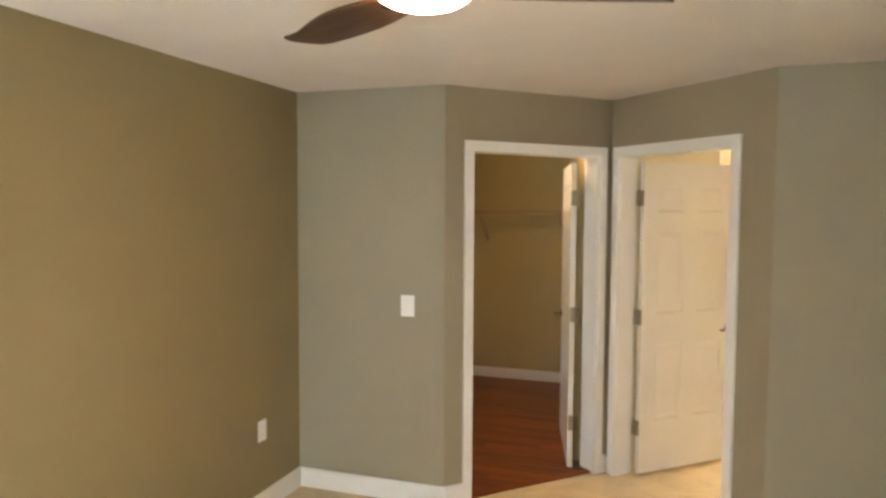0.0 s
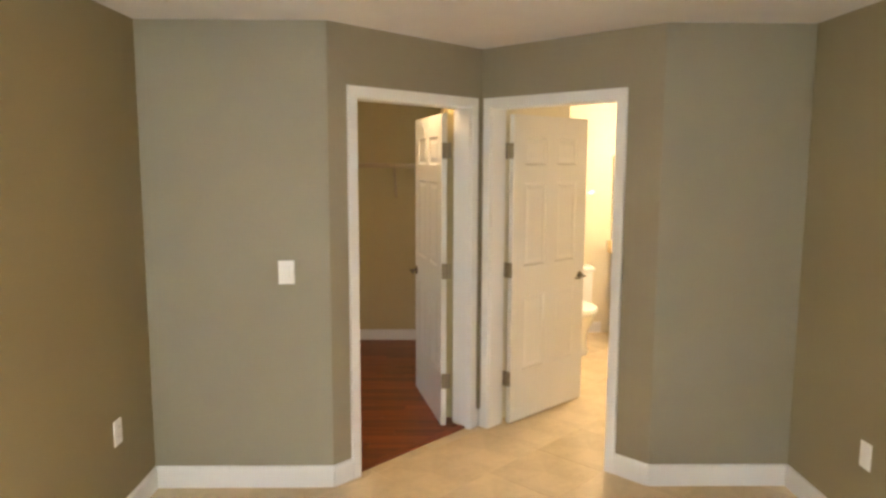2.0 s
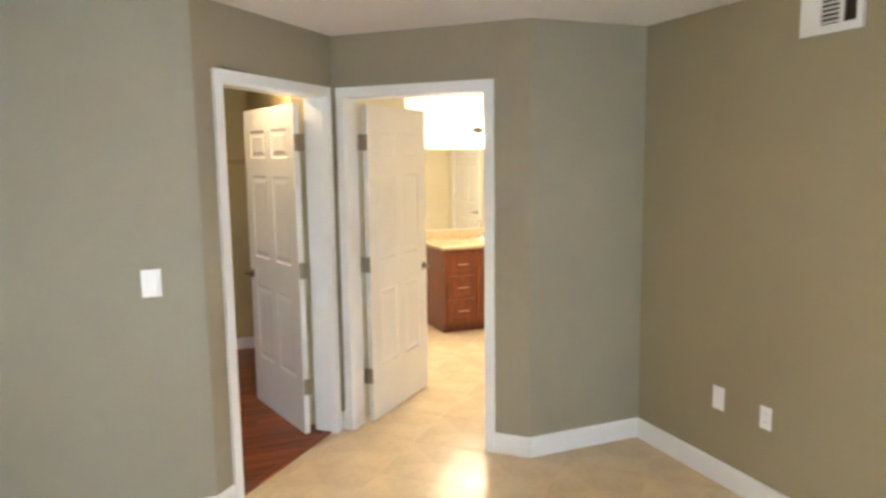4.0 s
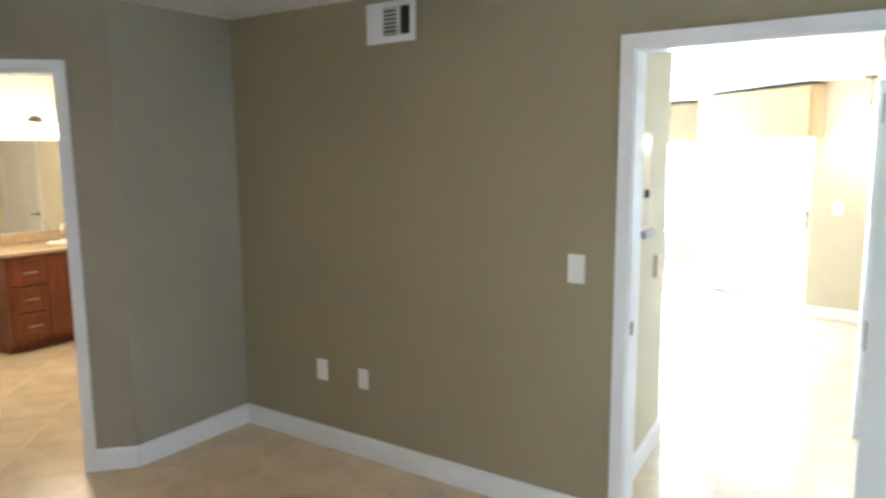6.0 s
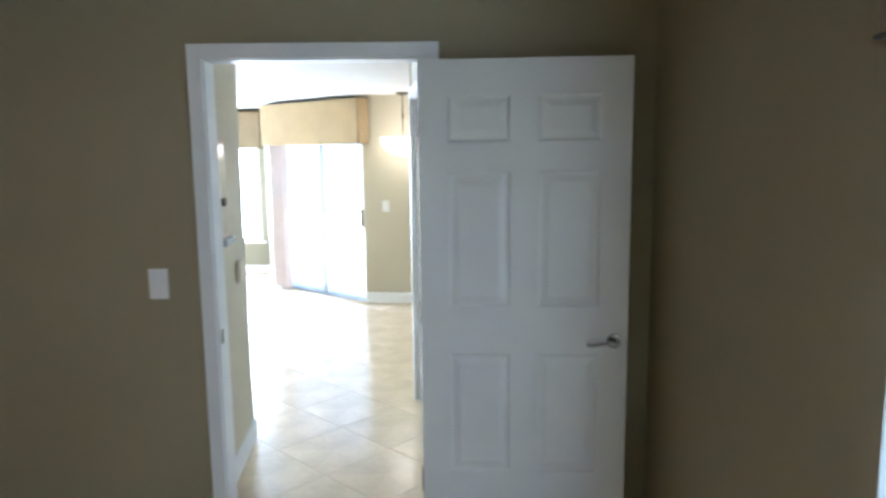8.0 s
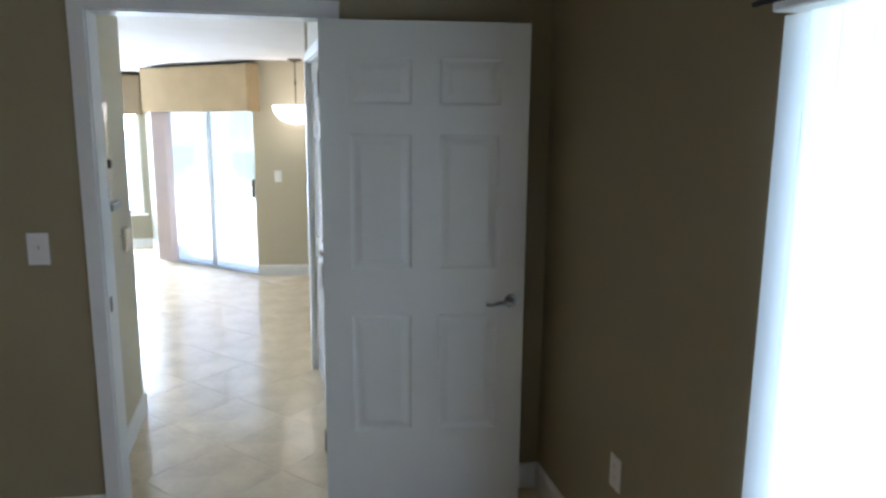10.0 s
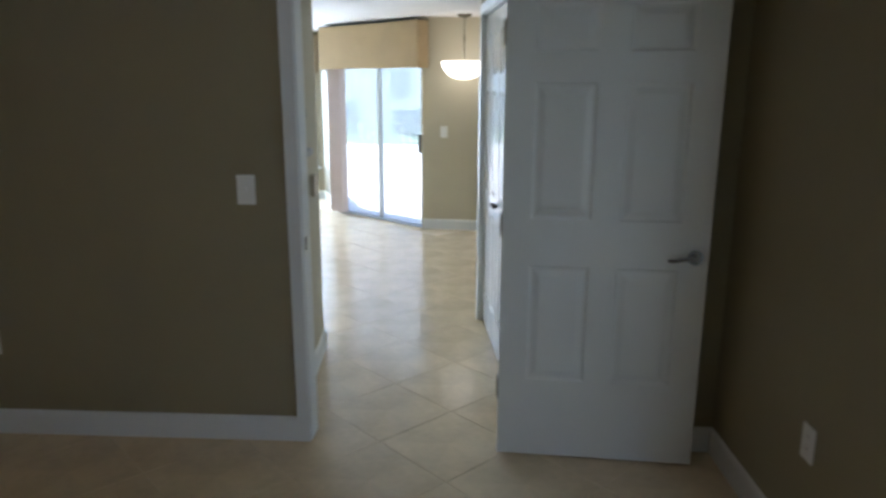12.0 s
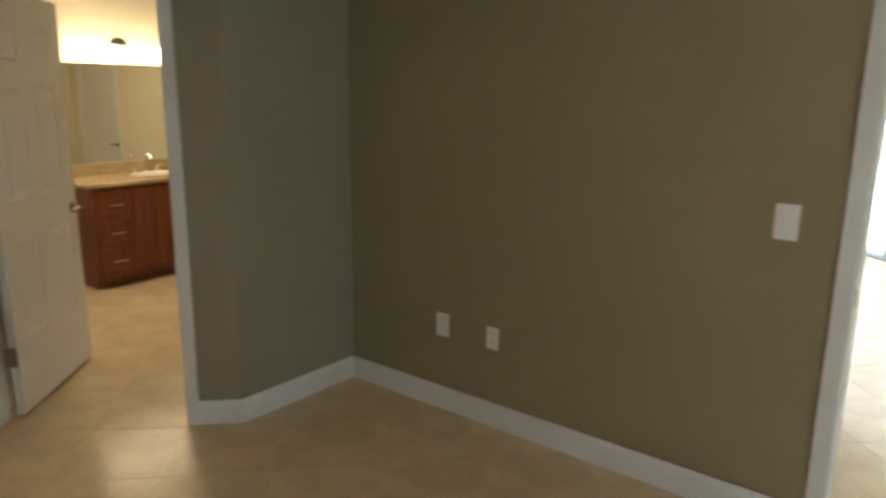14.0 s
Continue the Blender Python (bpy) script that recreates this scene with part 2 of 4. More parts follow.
def structure(name, bm, material, label, category, m=None):
    ob = part(name, bm, material, None, label)
    if m is not None:
        ob.matrix_world = m
    return tagged(ob, label, category, kind="structure")


# ---------- plan ----------
H = 2.44          # ceiling of bedroom, bathroom and closet
HL = 2.31         # ceiling of hall and living room
TH = 0.12         # wall thickness
NW, NL, C, NR, NE = (-3.42, 0.0), (-2.465, 0.0), (-1.627, 0.88), (-0.76, 0.0), (0.0, 0.0)
SE, SW = (0.0, -4.24), (-3.42, -4.36)


def along(p, q):
    """The frame of a wall: x from p to q, y out of the room (to the left), z up; and its length."""
    d = Vector((q[0] - p[0], q[1] - p[1], 0))
    ln = d.length
    d /= ln
    n = Vector((-d.y, d.x, 0))
    m = Matrix(((d.x, n.x, 0, p[0]), (d.y, n.y, 0, p[1]), (0, 0, 1, 0), (0, 0, 0, 1)))
    return m, ln


def at_wall(m, s, n, z=0.0):
    return m @ Vector((s, n, z))


def wall(name, p, q, openings=(), height=H, material=None, label="painted drywall wall", th=TH, ext=(0, 0)):
    """A wall with thickness and openings (s0, s1, z0, z1) that go through it."""
    m, ln = along(p, q)
    bm = bmesh.new()
    s = -ext[0]
    for s0, s1, z0, z1 in sorted(openings):
        box(bm, s, s0, 0, th, 0, height)
        if z1 < height:
            box(bm, s0, s1, 0, th, z1, height)
        if z0 > 0:
            box(bm, s0, s1, 0, th, 0, z0)
        s = s1
    box(bm, s, ln + ext[1], 0, th, 0, height)
    structure(name, bm, material or LAMPLIT, label, "wall", m)
    return m, ln


def baseboard(p, q, gaps=(), z=0.118, mitre=(0, 0)):
    """White baseboard with a rounded top, broken at doors."""
    m, ln = along(p, q)
    s = mitre[0]
    runs = []
    for a, b in sorted(gaps):
        runs.append((s, a))
        s = b
    runs.append((s, ln - mitre[1]))
    for a, b in runs:
        if b - a < 0.012:
            continue
        bm = bmesh.new()
        prof = [(0.001, 0.0), (-0.015, 0.0), (-0.015, z - 0.02), (-0.011, z - 0.006), (-0.005, z), (0.001, z)]
        va = [bm.verts.new((a, y, zz)) for y, zz in prof]
        vb = [bm.verts.new((b, y, zz)) for y, zz in prof]
        n = len(prof)
        for i in range(n):
            bm.faces.new((va[i], va[(i + 1) % n], vb[(i + 1) % n], vb[i]))
        bm.faces.new(va[::-1])
        bm.faces.new(vb)
        bmesh.ops.recalc_face_normals(bm, faces=bm.faces)
        structure("baseboard", bm, TRIM, "white painted wooden baseboard along the wall", "baseboard", m)


# ---------- large structure ----------
ZO = 2.090        # top of door openings
CLO = (0.168, 1.122)
BAT = (0.078, 0.987)
EAS = (2.403, 3.314)
# wall colours hold the window's cool daylight and the fan lamp's warmth
m_west, _ = wall("wall_west", SW, NW, label="painted drywall wall, warm lamplight in its colour")
m_north, _ = wall("wall_north_1", NW, NL, material=COOLLIT, label="painted drywall wall beside the closet, cool daylight in its colour")
m_clo, L_clo = wall("wall_closet_door", NL, C, [(*CLO, 0, ZO)], material=MIXEDLIT, label="angled painted wall with the closet doorway")
m_bat, L_bat = wall("wall_bathroom_door", C, NR, [(*BAT, 0, ZO)], material=MIXEDLIT, label="angled painted wall with the bathroom doorway")
m_north2, _ = wall("wall_north_2", NR, NE, material=COOLLIT, label="short painted drywall wall, cool daylight in its colour", ext=(0, TH))
m_east, L_east = wall("wall_east", NE, SE, [(*EAS, 0, ZO)], material=WARMLIT, label="painted wall with the hall doorway, warm light in its colour", ext=(-0.002, TH))
SWIN = (1.575, 3.20)   # south window, measured from the south-east corner
m_south, _ = wall("wall_south", SE, SW, [(*SWIN, 0.0, 2.03)], material=WARMLIT, label="painted wall with the blind-covered sliding door, warm light in its colour", ext=(-0.002, TH))

# closet behind the angled wall
wall("wall_closet_west", (-3.56, 0.125), (-3.56, 3.07), material=CLOSET, label="tan painted closet wall")
wall("wall_closet_north", (-3.56, 3.07), (-1.80, 3.07), material=CLOSET, label="tan painted closet back wall", ext=(0.12, 0))
wall("wall_closet_east", (-1.858, 3.07), (-1.858, 0.985), material=CLOSET, label="tan painted closet side wall", th=0.118)
# bathroom
wall("wall_bathroom_west", (-1.565, 0.98), (-1.565, 3.40), material=BATHP, label="cream painted bathroom wall", th=0.06)
wall("wall_bathroom_north", (-1.565, 3.40), (1.55, 3.40), material=BATHP, label="cream painted bathroom wall behind the vanity", ext=(0.1, 0.12))
m_be, _ = wall("wall_bathroom_east", (1.55, 3.40), (1.55, 0.12), [(2.13, 3.02, 0, 2.06)], material=BATHP, label="cream painted bathroom wall")
wall("wall_bathroom_south", (1.67, 0.12), (0.121, 0.12), material=BATHP, label="cream painted bathroom wall")

structure("ceiling", prism(bmesh.new(), [(-3.7, -4.45), (0.122, -4.45), (0.122, 0.0), (1.7, 0.0), (1.7, 3.55), (-3.7, 3.55)], H, H + 0.12), CEIL,
          "white knockdown textured ceiling", "ceiling")

wall("wall_bathroom_wing", at_wall(m_bat, 0.035, TH + 0.020)[:2], at_wall(m_bat, 0.035, TH + 0.80)[:2], material=BATHP, label="cream painted wing wall behind the bathroom door", th=0.08)

# hall and living room
HN0, HN1 = (0.122, -2.305), (1.165, -2.228)
HS0, HS1 = (1.88, -3.185), (0.122, -3.385)
SLR, SLL = (4.90, -2.56), (5.93, -1.375)
WC = (6.95, -0.985)
BIF = (0.12, 1.32)
wall("wall_hall_north", HN0, HN1, height=HL, material=LIVING, label="cream painted hall wall with a wall phone niche", ext=(0, 0))
wall("wall_hall_end", (1.165, -2.228), (1.165, -0.13), height=HL, material=LIVING, label="cream painted living room wall", ext=(-0.002, 0))
wall("wall_living_step", (1.045, -0.13), (1.80, -0.13), height=HL, material=LIVING, label="cream painted living room wall", ext=(0, 0))
wall("wall_living_west", (1.80, -0.132), (1.80, 2.6), height=HL, material=LIVING, label="cream painted living room wall", ext=(-0.004, 0))
wall("wall_living_north", (1.68, 2.6), (6.95, 2.6), height=HL, material=LIVING, label="cream painted living room wall", ext=(0, 0.2))
# grey green tint puts the backlit shade beside the window into the paint
m_lwin, L_lwin = wall("wall_living_window", (6.95, 2.6), WC, [(0.3, 3.50, 0.46, 2.0)], height=HL, material=COOLLIT, label="painted wall with a tall window, backlit shade in its grey colour")
wall("wall_living_return", WC, SLL, height=HL, material=COOLLIT, label="painted return wall, backlit shade in its grey colour", ext=(0.12, 0.05))
m_sli, L_sli = wall("wall_slider", SLL, SLR, [(0.02, 1.55, 0, 2.02)], height=HL, material=LIVING, label="cream painted angled wall with the patio door", ext=(0, 0.0))
m_din, L_din = wall("wall_dining_east", SLR, (4.62, -5.6), height=HL, material=LIVING, label="cream painted dining wall", ext=(0, 0))
wall("wall_dining_south", (4.62, -5.6), (1.88, -5.6), height=HL, material=LIVING, label="cream painted dining wall", ext=(-0.0, 0.12))
wall("wall_dining_west", (1.88, -5.6), (1.88, -3.185), height=HL, material=LIVING, label="cream painted dining wall")
m_bif, L_bif = wall("wall_hall_south", HS0, HS1, [(*BIF, 0, 2.06)], height=HL, material=LIVING, label="cream painted hall wall with bifold closet doors")
structure("ceiling_living", prism(bmesh.new(), [(0.122, -5.75), (4.7, -5.75), (5.15, -2.6), (6.1, -1.45), (7.1, -1.1), (7.1, 2.75), (1.685, 2.75), (1.685, -0.02), (0.124, -0.02)], HL, HL + 0.08), CEIL,
          "white knockdown textured living room ceiling", "ceiling")
# plain closing walls behind the bifold doors
wall("wall_hall_closet", (1.80, -3.95), (0.13, -3.95), height=HL, material=LIVING, label="closet wall behind the bifold doors", th=0.05)


def lining(name, m, s0, s1, opening, material, label):
    """The paint skin on the far side of a bedroom wall, round its doorway."""
    y0, y1 = TH + 0.001, TH + 0.004
    bm = bmesh.new()
    if opening:
        a, b = opening[0] - 0.045, opening[1] + 0.045
        if a > s0:
            box(bm, s0, a, y0, y1, 0, H - 0.001)
        box(bm, b, s1, y0, y1, 0, H - 0.001)
        box(bm, max(a, s0), b, y0, y1, ZO + 0.045, H - 0.001)
    else:
        box(bm, s0, s1, y0, y1, 0, H - 0.001)
    structure(name, bm, material, label, "wall", m)


lining("wall_bathroom_lining_1", m_bat, 0.0, L_bat - 0.05, BAT, BATHP, "cream painted bathroom side of the angled wall")
lining("wall_bathroom_lining_2", m_north2, 0.06, 0.88, None, BATHP, "cream painted bathroom side of the wall")
lining("wall_closet_lining_1", m_clo, 0.06, L_clo, CLO, CLOSET, "tan painted closet side of the angled wall")
lining("wall_closet_lining_2", m_north, 0.0, 0.90, None, CLOSET, "tan painted closet side of the wall")

# baseboards of the bedroom
TW = 0.045
baseboard(SW, NW, mitre=(0, 0.0))
baseboard(NW, NL, mitre=(0.015, 0))
baseboard(NL, C, [(CLO[0] - TW, CLO[1] + TW)], mitre=(0, 0.015))
baseboard(C, NR, [(BAT[0] - TW, BAT[1] + TW)], mitre=(0.015, 0))
baseboard(NR, NE, mitre=(0, 0.015))
baseboard(NE, SE, [(EAS[0] - TW, EAS[1] + TW)], mitre=(0, 0.0))
baseboard(SE, SW, [(SWIN[0] - 0.02, SWIN[1] + 0.02)], mitre=(0.015, 0.015))
baseboard((-3.56, 3.07), (-1.86, 3.07), z=0.11)
baseboard((-1.858, 3.07), (-1.858, 1.9), z=0.11)
baseboard((-3.56, 0.125), (-3.56, 3.07), z=0.11, mitre=(0, 0.015))
baseboard((-1.565, 3.40), (-0.2, 3.40), z=0.11)
baseboard(HN0, HN1)
baseboard(SLR, (4.62, -5.6))
baseboard((6.95, 2.6), WC)
baseboard(WC, SLL)


# ---------- doorways and doors ----------
def slab(pts, y0, y1):
    """A flat moulding over a polygon in the wall's plane."""
    bm = bmesh.new()
    a = [bm.verts.new((x, y0, z)) for x, z in pts]
    b = [bm.verts.new((x, y1, z)) for x, z in pts]
    n = len(pts)
    for i in range(n):
        bm.faces.new((a[i], a[(i + 1) % n], b[(i + 1) % n], b[i]))
    bm.faces.new(a[::-1])
    bm.faces.new(b)
    bmesh.ops.recalc_face_normals(bm, faces=bm.faces)
    return bm


def doorway(name, m, s0, s1, label, z=ZO, th=TH, inner=True):
    """Casing on both faces, and the jamb lining with its stop."""
    t = thing(name, m, label, "door frame", kind="structure")
    for y0, y1 in ((-0.018, -0.001), (th + 0.001, th + 0.018)):
        o = 0.012
        for pts in ([(s0 - TW, 0), (s0 + o, 0), (s0 + o, z - o), (s0 - TW, z + TW)], [(s1 - o, 0), (s1 + TW, 0), (s1 + TW, z + TW), (s1 - o, z - o)]):
            part("casing", slab(pts, y0, y1), TRIM, t)
        part("head_casing", slab([(s0 + o, z - o), (s1 - o, z - o), (s1 + TW, z + TW), (s0 - TW, z + TW)], y0, y1), TRIM, t)
    part("jamb", B(s0 + 0.001, s0 + 0.018, 0.0, th, 0, z - 0.001), TRIM, t)
    part("jamb", B(s1 - 0.018, s1 - 0.001, 0.0, th, 0, z - 0.001), TRIM, t)
    part("head_jamb", B(s0 + 0.019, s1 - 0.019, 0.0, th, z - 0.019, z - 0.002), TRIM, t)
    return t


def lever(parent, x, z, side, toward=-1):
    """A lever handle with its rose on one face of a door."""
    bm = bmesh.new()
    y = 0.0175 * side
    cyl(bm, (x, y, z), (x, y + 0.010 * side, z), 0.031, 0.028, 24)
    cyl(bm, (x, y + 0.01 * side, z), (x, y + 0.05 * side, z), 0.010, seg=16)
    pts = [(0.0, 0.0), (0.03, 0.004), (0.06, 0.002), (0.09, -0.006), (0.115, -0.004)]
    for (a, za), (b, zb) in zip(pts, pts[1:]):
        cyl(bm, (x + toward * a, y + 0.05 * side, z + za), (x + toward * b, y + 0.05 * side, z + zb), 0.0095 - a * 0.02, 0.0095 - b * 0.02, 12)
    return part("handle", bm, NICKEL, parent, "brushed nickel lever handle", smooth=True)


def door_leaf(name, m, w, label, h=2.03, hinge_side=1, plates=True):
    """A six-panel door: hinge edge at x = 0, the leaf along +x, standing on z = 0."""
    t = thing(name, m, label, "door")
    T = 0.0175
    st, mid = 0.115, 0.11
    pw = (w - 2 * st - mid) / 2
    cols = [(st, st + pw), (st + pw + mid, w - st)]
    rows = [(h - 1.69, h - 1.18), (h - 0.985, h - 0.435), (h - 0.32, h - 0.14)]
    bm = bmesh.new()
    box(bm, 0, st, -T, T, 0, h)
    box(bm, w - st, w, -T, T, 0, h)
    box(bm, st + pw, st + pw + mid, -T, T, 0, h)
    zs = [0] + [z for r in rows for z in r] + [h]
    for a, b in zip(zs[::2], zs[1::2]):
        for c0, c1 in cols:
            box(bm, c0, c1, -T, T, a, b)
    bmesh.ops.remove_doubles(bm, verts=bm.verts, dist=1e-5)
    part("frame", bm, DOORW, t)
    for c0, c1 in cols:
        for r0, r1 in rows:
            bm = bmesh.new()
            loops = []
            for inset, y in ((0.0, T - 0.001), (0.010, T - 0.0075), (0.020, T - 0.008), (0.045, T - 0.002)):
                loops.append((inset, y))
            for s in (-1, 1):
                rings = [[bm.verts.new(p) for p in ((c0 + i, s * y, r0 + i), (c1 - i, s * y, r0 + i), (c1 - i, s * y, r1 - i), (c0 + i, s * y, r1 - i))] for i, y in loops]
                for ra, rb in zip(rings, rings[1:]):
                    for k in range(4):
                        bm.faces.new((ra[k], ra[(k + 1) % 4], rb[(k + 1) % 4], rb[k]))
                bm.faces.new(rings[-1])
            bmesh.ops.recalc_face_normals(bm, faces=bm.faces)
            part("panel", bm, DOORW, t)
    for s in (-1, 1):
        lever(t, w - 0.052, 0.92, s)
    for z in (0.30, 1.03, 1.80):
        bm = B(-0.0035, 0.0005, -T + 0.002, T - 0.002, z - 0.05, z + 0.05)
        cyl(bm, (-0.004, hinge_side * (T + 0.005), z - 0.05), (-0.004, hinge_side * (T + 0.005), z + 0.05), 0.007, seg=12)
        if plates:
            y0, y1 = sorted((hinge_side * (T - 0.012), hinge_side * (T + 0.028)))
            box(bm, -0.006, -0.003, y0, y1, z - 0.05, z + 0.05)
        part("hinge", bm, HINGE, t, "satin nickel butt hinge", smooth=True)
    return t


doorway("door_frame_1", m_clo, *CLO, "white painted casing of the closet doorway")
doorway("door_frame_2", m_bat, *BAT, "white painted casing of the bathroom doorway")
doorway("door_frame_3", m_east, *EAS, "white painted casing of the hall doorway")


p = at_wall(m_clo, CLO[1] - 0.096, TH + 0.022)
door_leaf("closet_door", pose(p.x, p.y, 0.012, 0, 0, 102.8), 0.835, "open white six-panel closet door with nickel hinges", hinge_side=-1)
p = at_wall(m_bat, BAT[0] + 0.060, TH + 0.022)
door_leaf("bathroom_door", pose(p.x, p.y, 0.012, 0, 0, 42.5), 0.79, "open white six-panel bathroom door with nickel hinges", hinge_side=1)
door_leaf("bedroom_door", pose(-0.062, -3.275, 0.012, 0, 0, -94.5), 0.835, "white six-panel bedroom door swung open against the wall", h=2.045, hinge_side=1, plates=False)
doorway("door_frame_5", m_be, 2.13, 3.02, "white painted casing of the linen closet doorway", z=2.06)
p = at_wall(m_be, 2.998, 0.03)
door_leaf("linen_closet_door", pose(p.x, p.y, 0.012, 0, 0, 90), 0.845, "closed white six-panel linen closet door in the bathroom", hinge_side=-1)
# strike plate on the hall jamb
part("strike_plate", B(EAS[0] + 0.018, EAS[0] + 0.0195, 0.02, 0.05, 0.90, 0.96), BRONZE, bpy.data.objects["door_frame_3"], "dark strike plate", m=None)


# ---------- bedroom things ----------
def ceiling_fan(m):
    """Three-blade fan with a lit bowl, hugging the ceiling; its base is the ceiling plate."""
    t = thing("ceiling_fan", m, "three-blade walnut ceiling fan with a lit white glass bowl", "ceiling fan")
    part("canopy", lathe(bmesh.new(), [(0.085, 0.0), (0.085, -0.025), (0.06, -0.04)], 32), NICKEL, t, smooth=True)
    part("motor", lathe(bmesh.new(), [(0.06, -0.035), (0.115, -0.05), (0.125, -0.085), (0.115, -0.12), (0.09, -0.125)], 40), NICKEL, t, smooth=True)
    bowl = [(0.132, -0.118), (0.130, -0.126), (0.120, -0.140), (0.10, -0.153), (0.07, -0.162), (0.035, -0.167), (0.004, -0.168)]
    part("bowl", lathe(bmesh.new(), bowl, 40), LAMPGLASS, t, "glowing white glass bowl", smooth=True)
    part("bowl_rim", lathe(bmesh.new(), [(0.134, -0.104), (0.139, -0.110), (0.134, -0.117)], 40), NICKEL, t, smooth=True)
    for a in (150, 18, 269):
        bm = bmesh.new()
        n = 14
        top, bot = [], []
        for i in range(n + 1):
            u = i / n
            x = 0.10 + 0.56 * u
            lead = 0.045 + 0.035 * math.sin(math.pi * min(1, u * 1.15)) * (1 - 0.15 * u)
            trail = -0.045 - 0.025 * math.sin(math.pi * u ** 0.8)
            if u > 0.8:
                k = (u - 0.8) / 0.2
                lead = lead * (1 - k ** 2.2) + 0.050 * k ** 2.2
                trail = trail * (1 - k ** 2) + 0.028 * k ** 2
            for y, store in ((lead, top), (trail, bot)):
                z = -0.132 + y * math.tan(radians(11)) - 0.012 * u
                store.append((x, y, z))
        up = [[bm.verts.new((x, y, z + 0.004)) for x, y, z in s] for s in (top, bot)]
        dn = [[bm.verts.new((x, y, z - 0.004)) for x, y, z in s] for s in (top, bot)]
        for i in range(n):
            bm.faces.new((up[0][i], up[0][i + 1], up[1][i + 1], up[1][i]))
            bm.faces.new((dn[1][i], dn[1][i + 1], dn[0][i + 1], dn[0][i]))
            bm.faces.new((up[0][i + 1], up[0][i], dn[0][i], dn[0][i + 1]))
            bm.faces.new((up[1][i], up[1][i + 1], dn[1][i + 1], dn[1][i]))
        bm.faces.new((up[0][0], up[1][0], dn[1][0], dn[0][0]))
        bm.faces.new((up[1][n], up[0][n], dn[0][n], dn[1][n]))
        bmesh.ops.recalc_face_normals(bm, faces=bm.faces)
        part("blade", bm, BLADE, t, "curved dark walnut blade", smooth=True, m=pose(0, 0, 0, 0, 0, a))
        part("blade_arm", B(0.07, 0.16, -0.022, 0.022, -0.138, -0.124, bevel=0.003), NICKEL, t, m=pose(0, 0, 0, 0, 0, a))
    return t


ceiling_fan(pose(-1.84, -2.02, H))


def plate(name, m, s, z, kind, label, w=0.078, h=0.122):
    """A wall plate, centred at s along the wall and z up, on the room's face."""
    t = thing(name, m @ Matrix.Translation((s, -0.001, z)), label, "switch" if kind in ("rocker", "toggle") else "wall plate" if kind == "blank" else "outlet", group="wall plates")
    part("cover", B(-w / 2, w / 2, -0.006, 0, -h / 2, h / 2, bevel=0.004, seg=2), PLATE, t)
    if kind == "rocker":
        bm = B(-0.017, 0.017, -0.009, -0.005, -0.033, 0.033, bevel=0.002)
        part("rocker", bm, PLATE, t)
    elif kind == "toggle":
        part("toggle", B(-0.005, 0.005, -0.017, -0.005, -0.002, 0.014, bevel=0.002), PLATE, t)
    elif kind == "outlet":
        for z0 in (-0.021, 0.021):
            bm = B(-0.017, 0.017, -0.0075, -0.005, z0 - 0.0145, z0 + 0.0145, bevel=0.004)
            o = part("receptacle", bm, PLATE, t)
            bm = B(-0.0075, -0.0055, -0.0079, -0.0070, z0 - 0.002, z0 + 0.007)
            box(bm, 0.0055, 0.0075, -0.0079, -0.0070, z0 - 0.002, z0 + 0.007)
            part("slots", bm, DARK, o)
    for z0 in ((-0.045, 0.045) if kind != "outlet" else (0.0,)):
        bm = bmesh.new()
        cyl(bm, (0, -0.0055, z0), (0, -0.0072, z0), 0.003, seg=10)
        part("screw", bm, PLATE, t)
    return t


plate("light_switch", m_north, 3.42 - 2.692, 1.172, "rocker", "white rocker light switch on the wall beside the closet", 0.085, 0.125)
plate("light_switch", m_east, 2.182, 1.17, "toggle", "white toggle light switch beside the hall doorway", 0.080, 0.128)
plate("wall_plate", m_east, 0.652, 0.452, "blank", "plain white blank cover plate above the baseboard", 0.078, 0.122)
plate("wall_outlet", m_east, 0.957, 0.450, "outlet", "small white duplex wall outlet above the baseboard", 0.068, 0.112)
plate("wall_outlet", m_west, 4.29 - 0.345, 0.475, "outlet", "white duplex outlet on the west wall")
plate("wall_outlet", m_south, 0.785, 0.47, "outlet", "white duplex outlet beside the blinds")


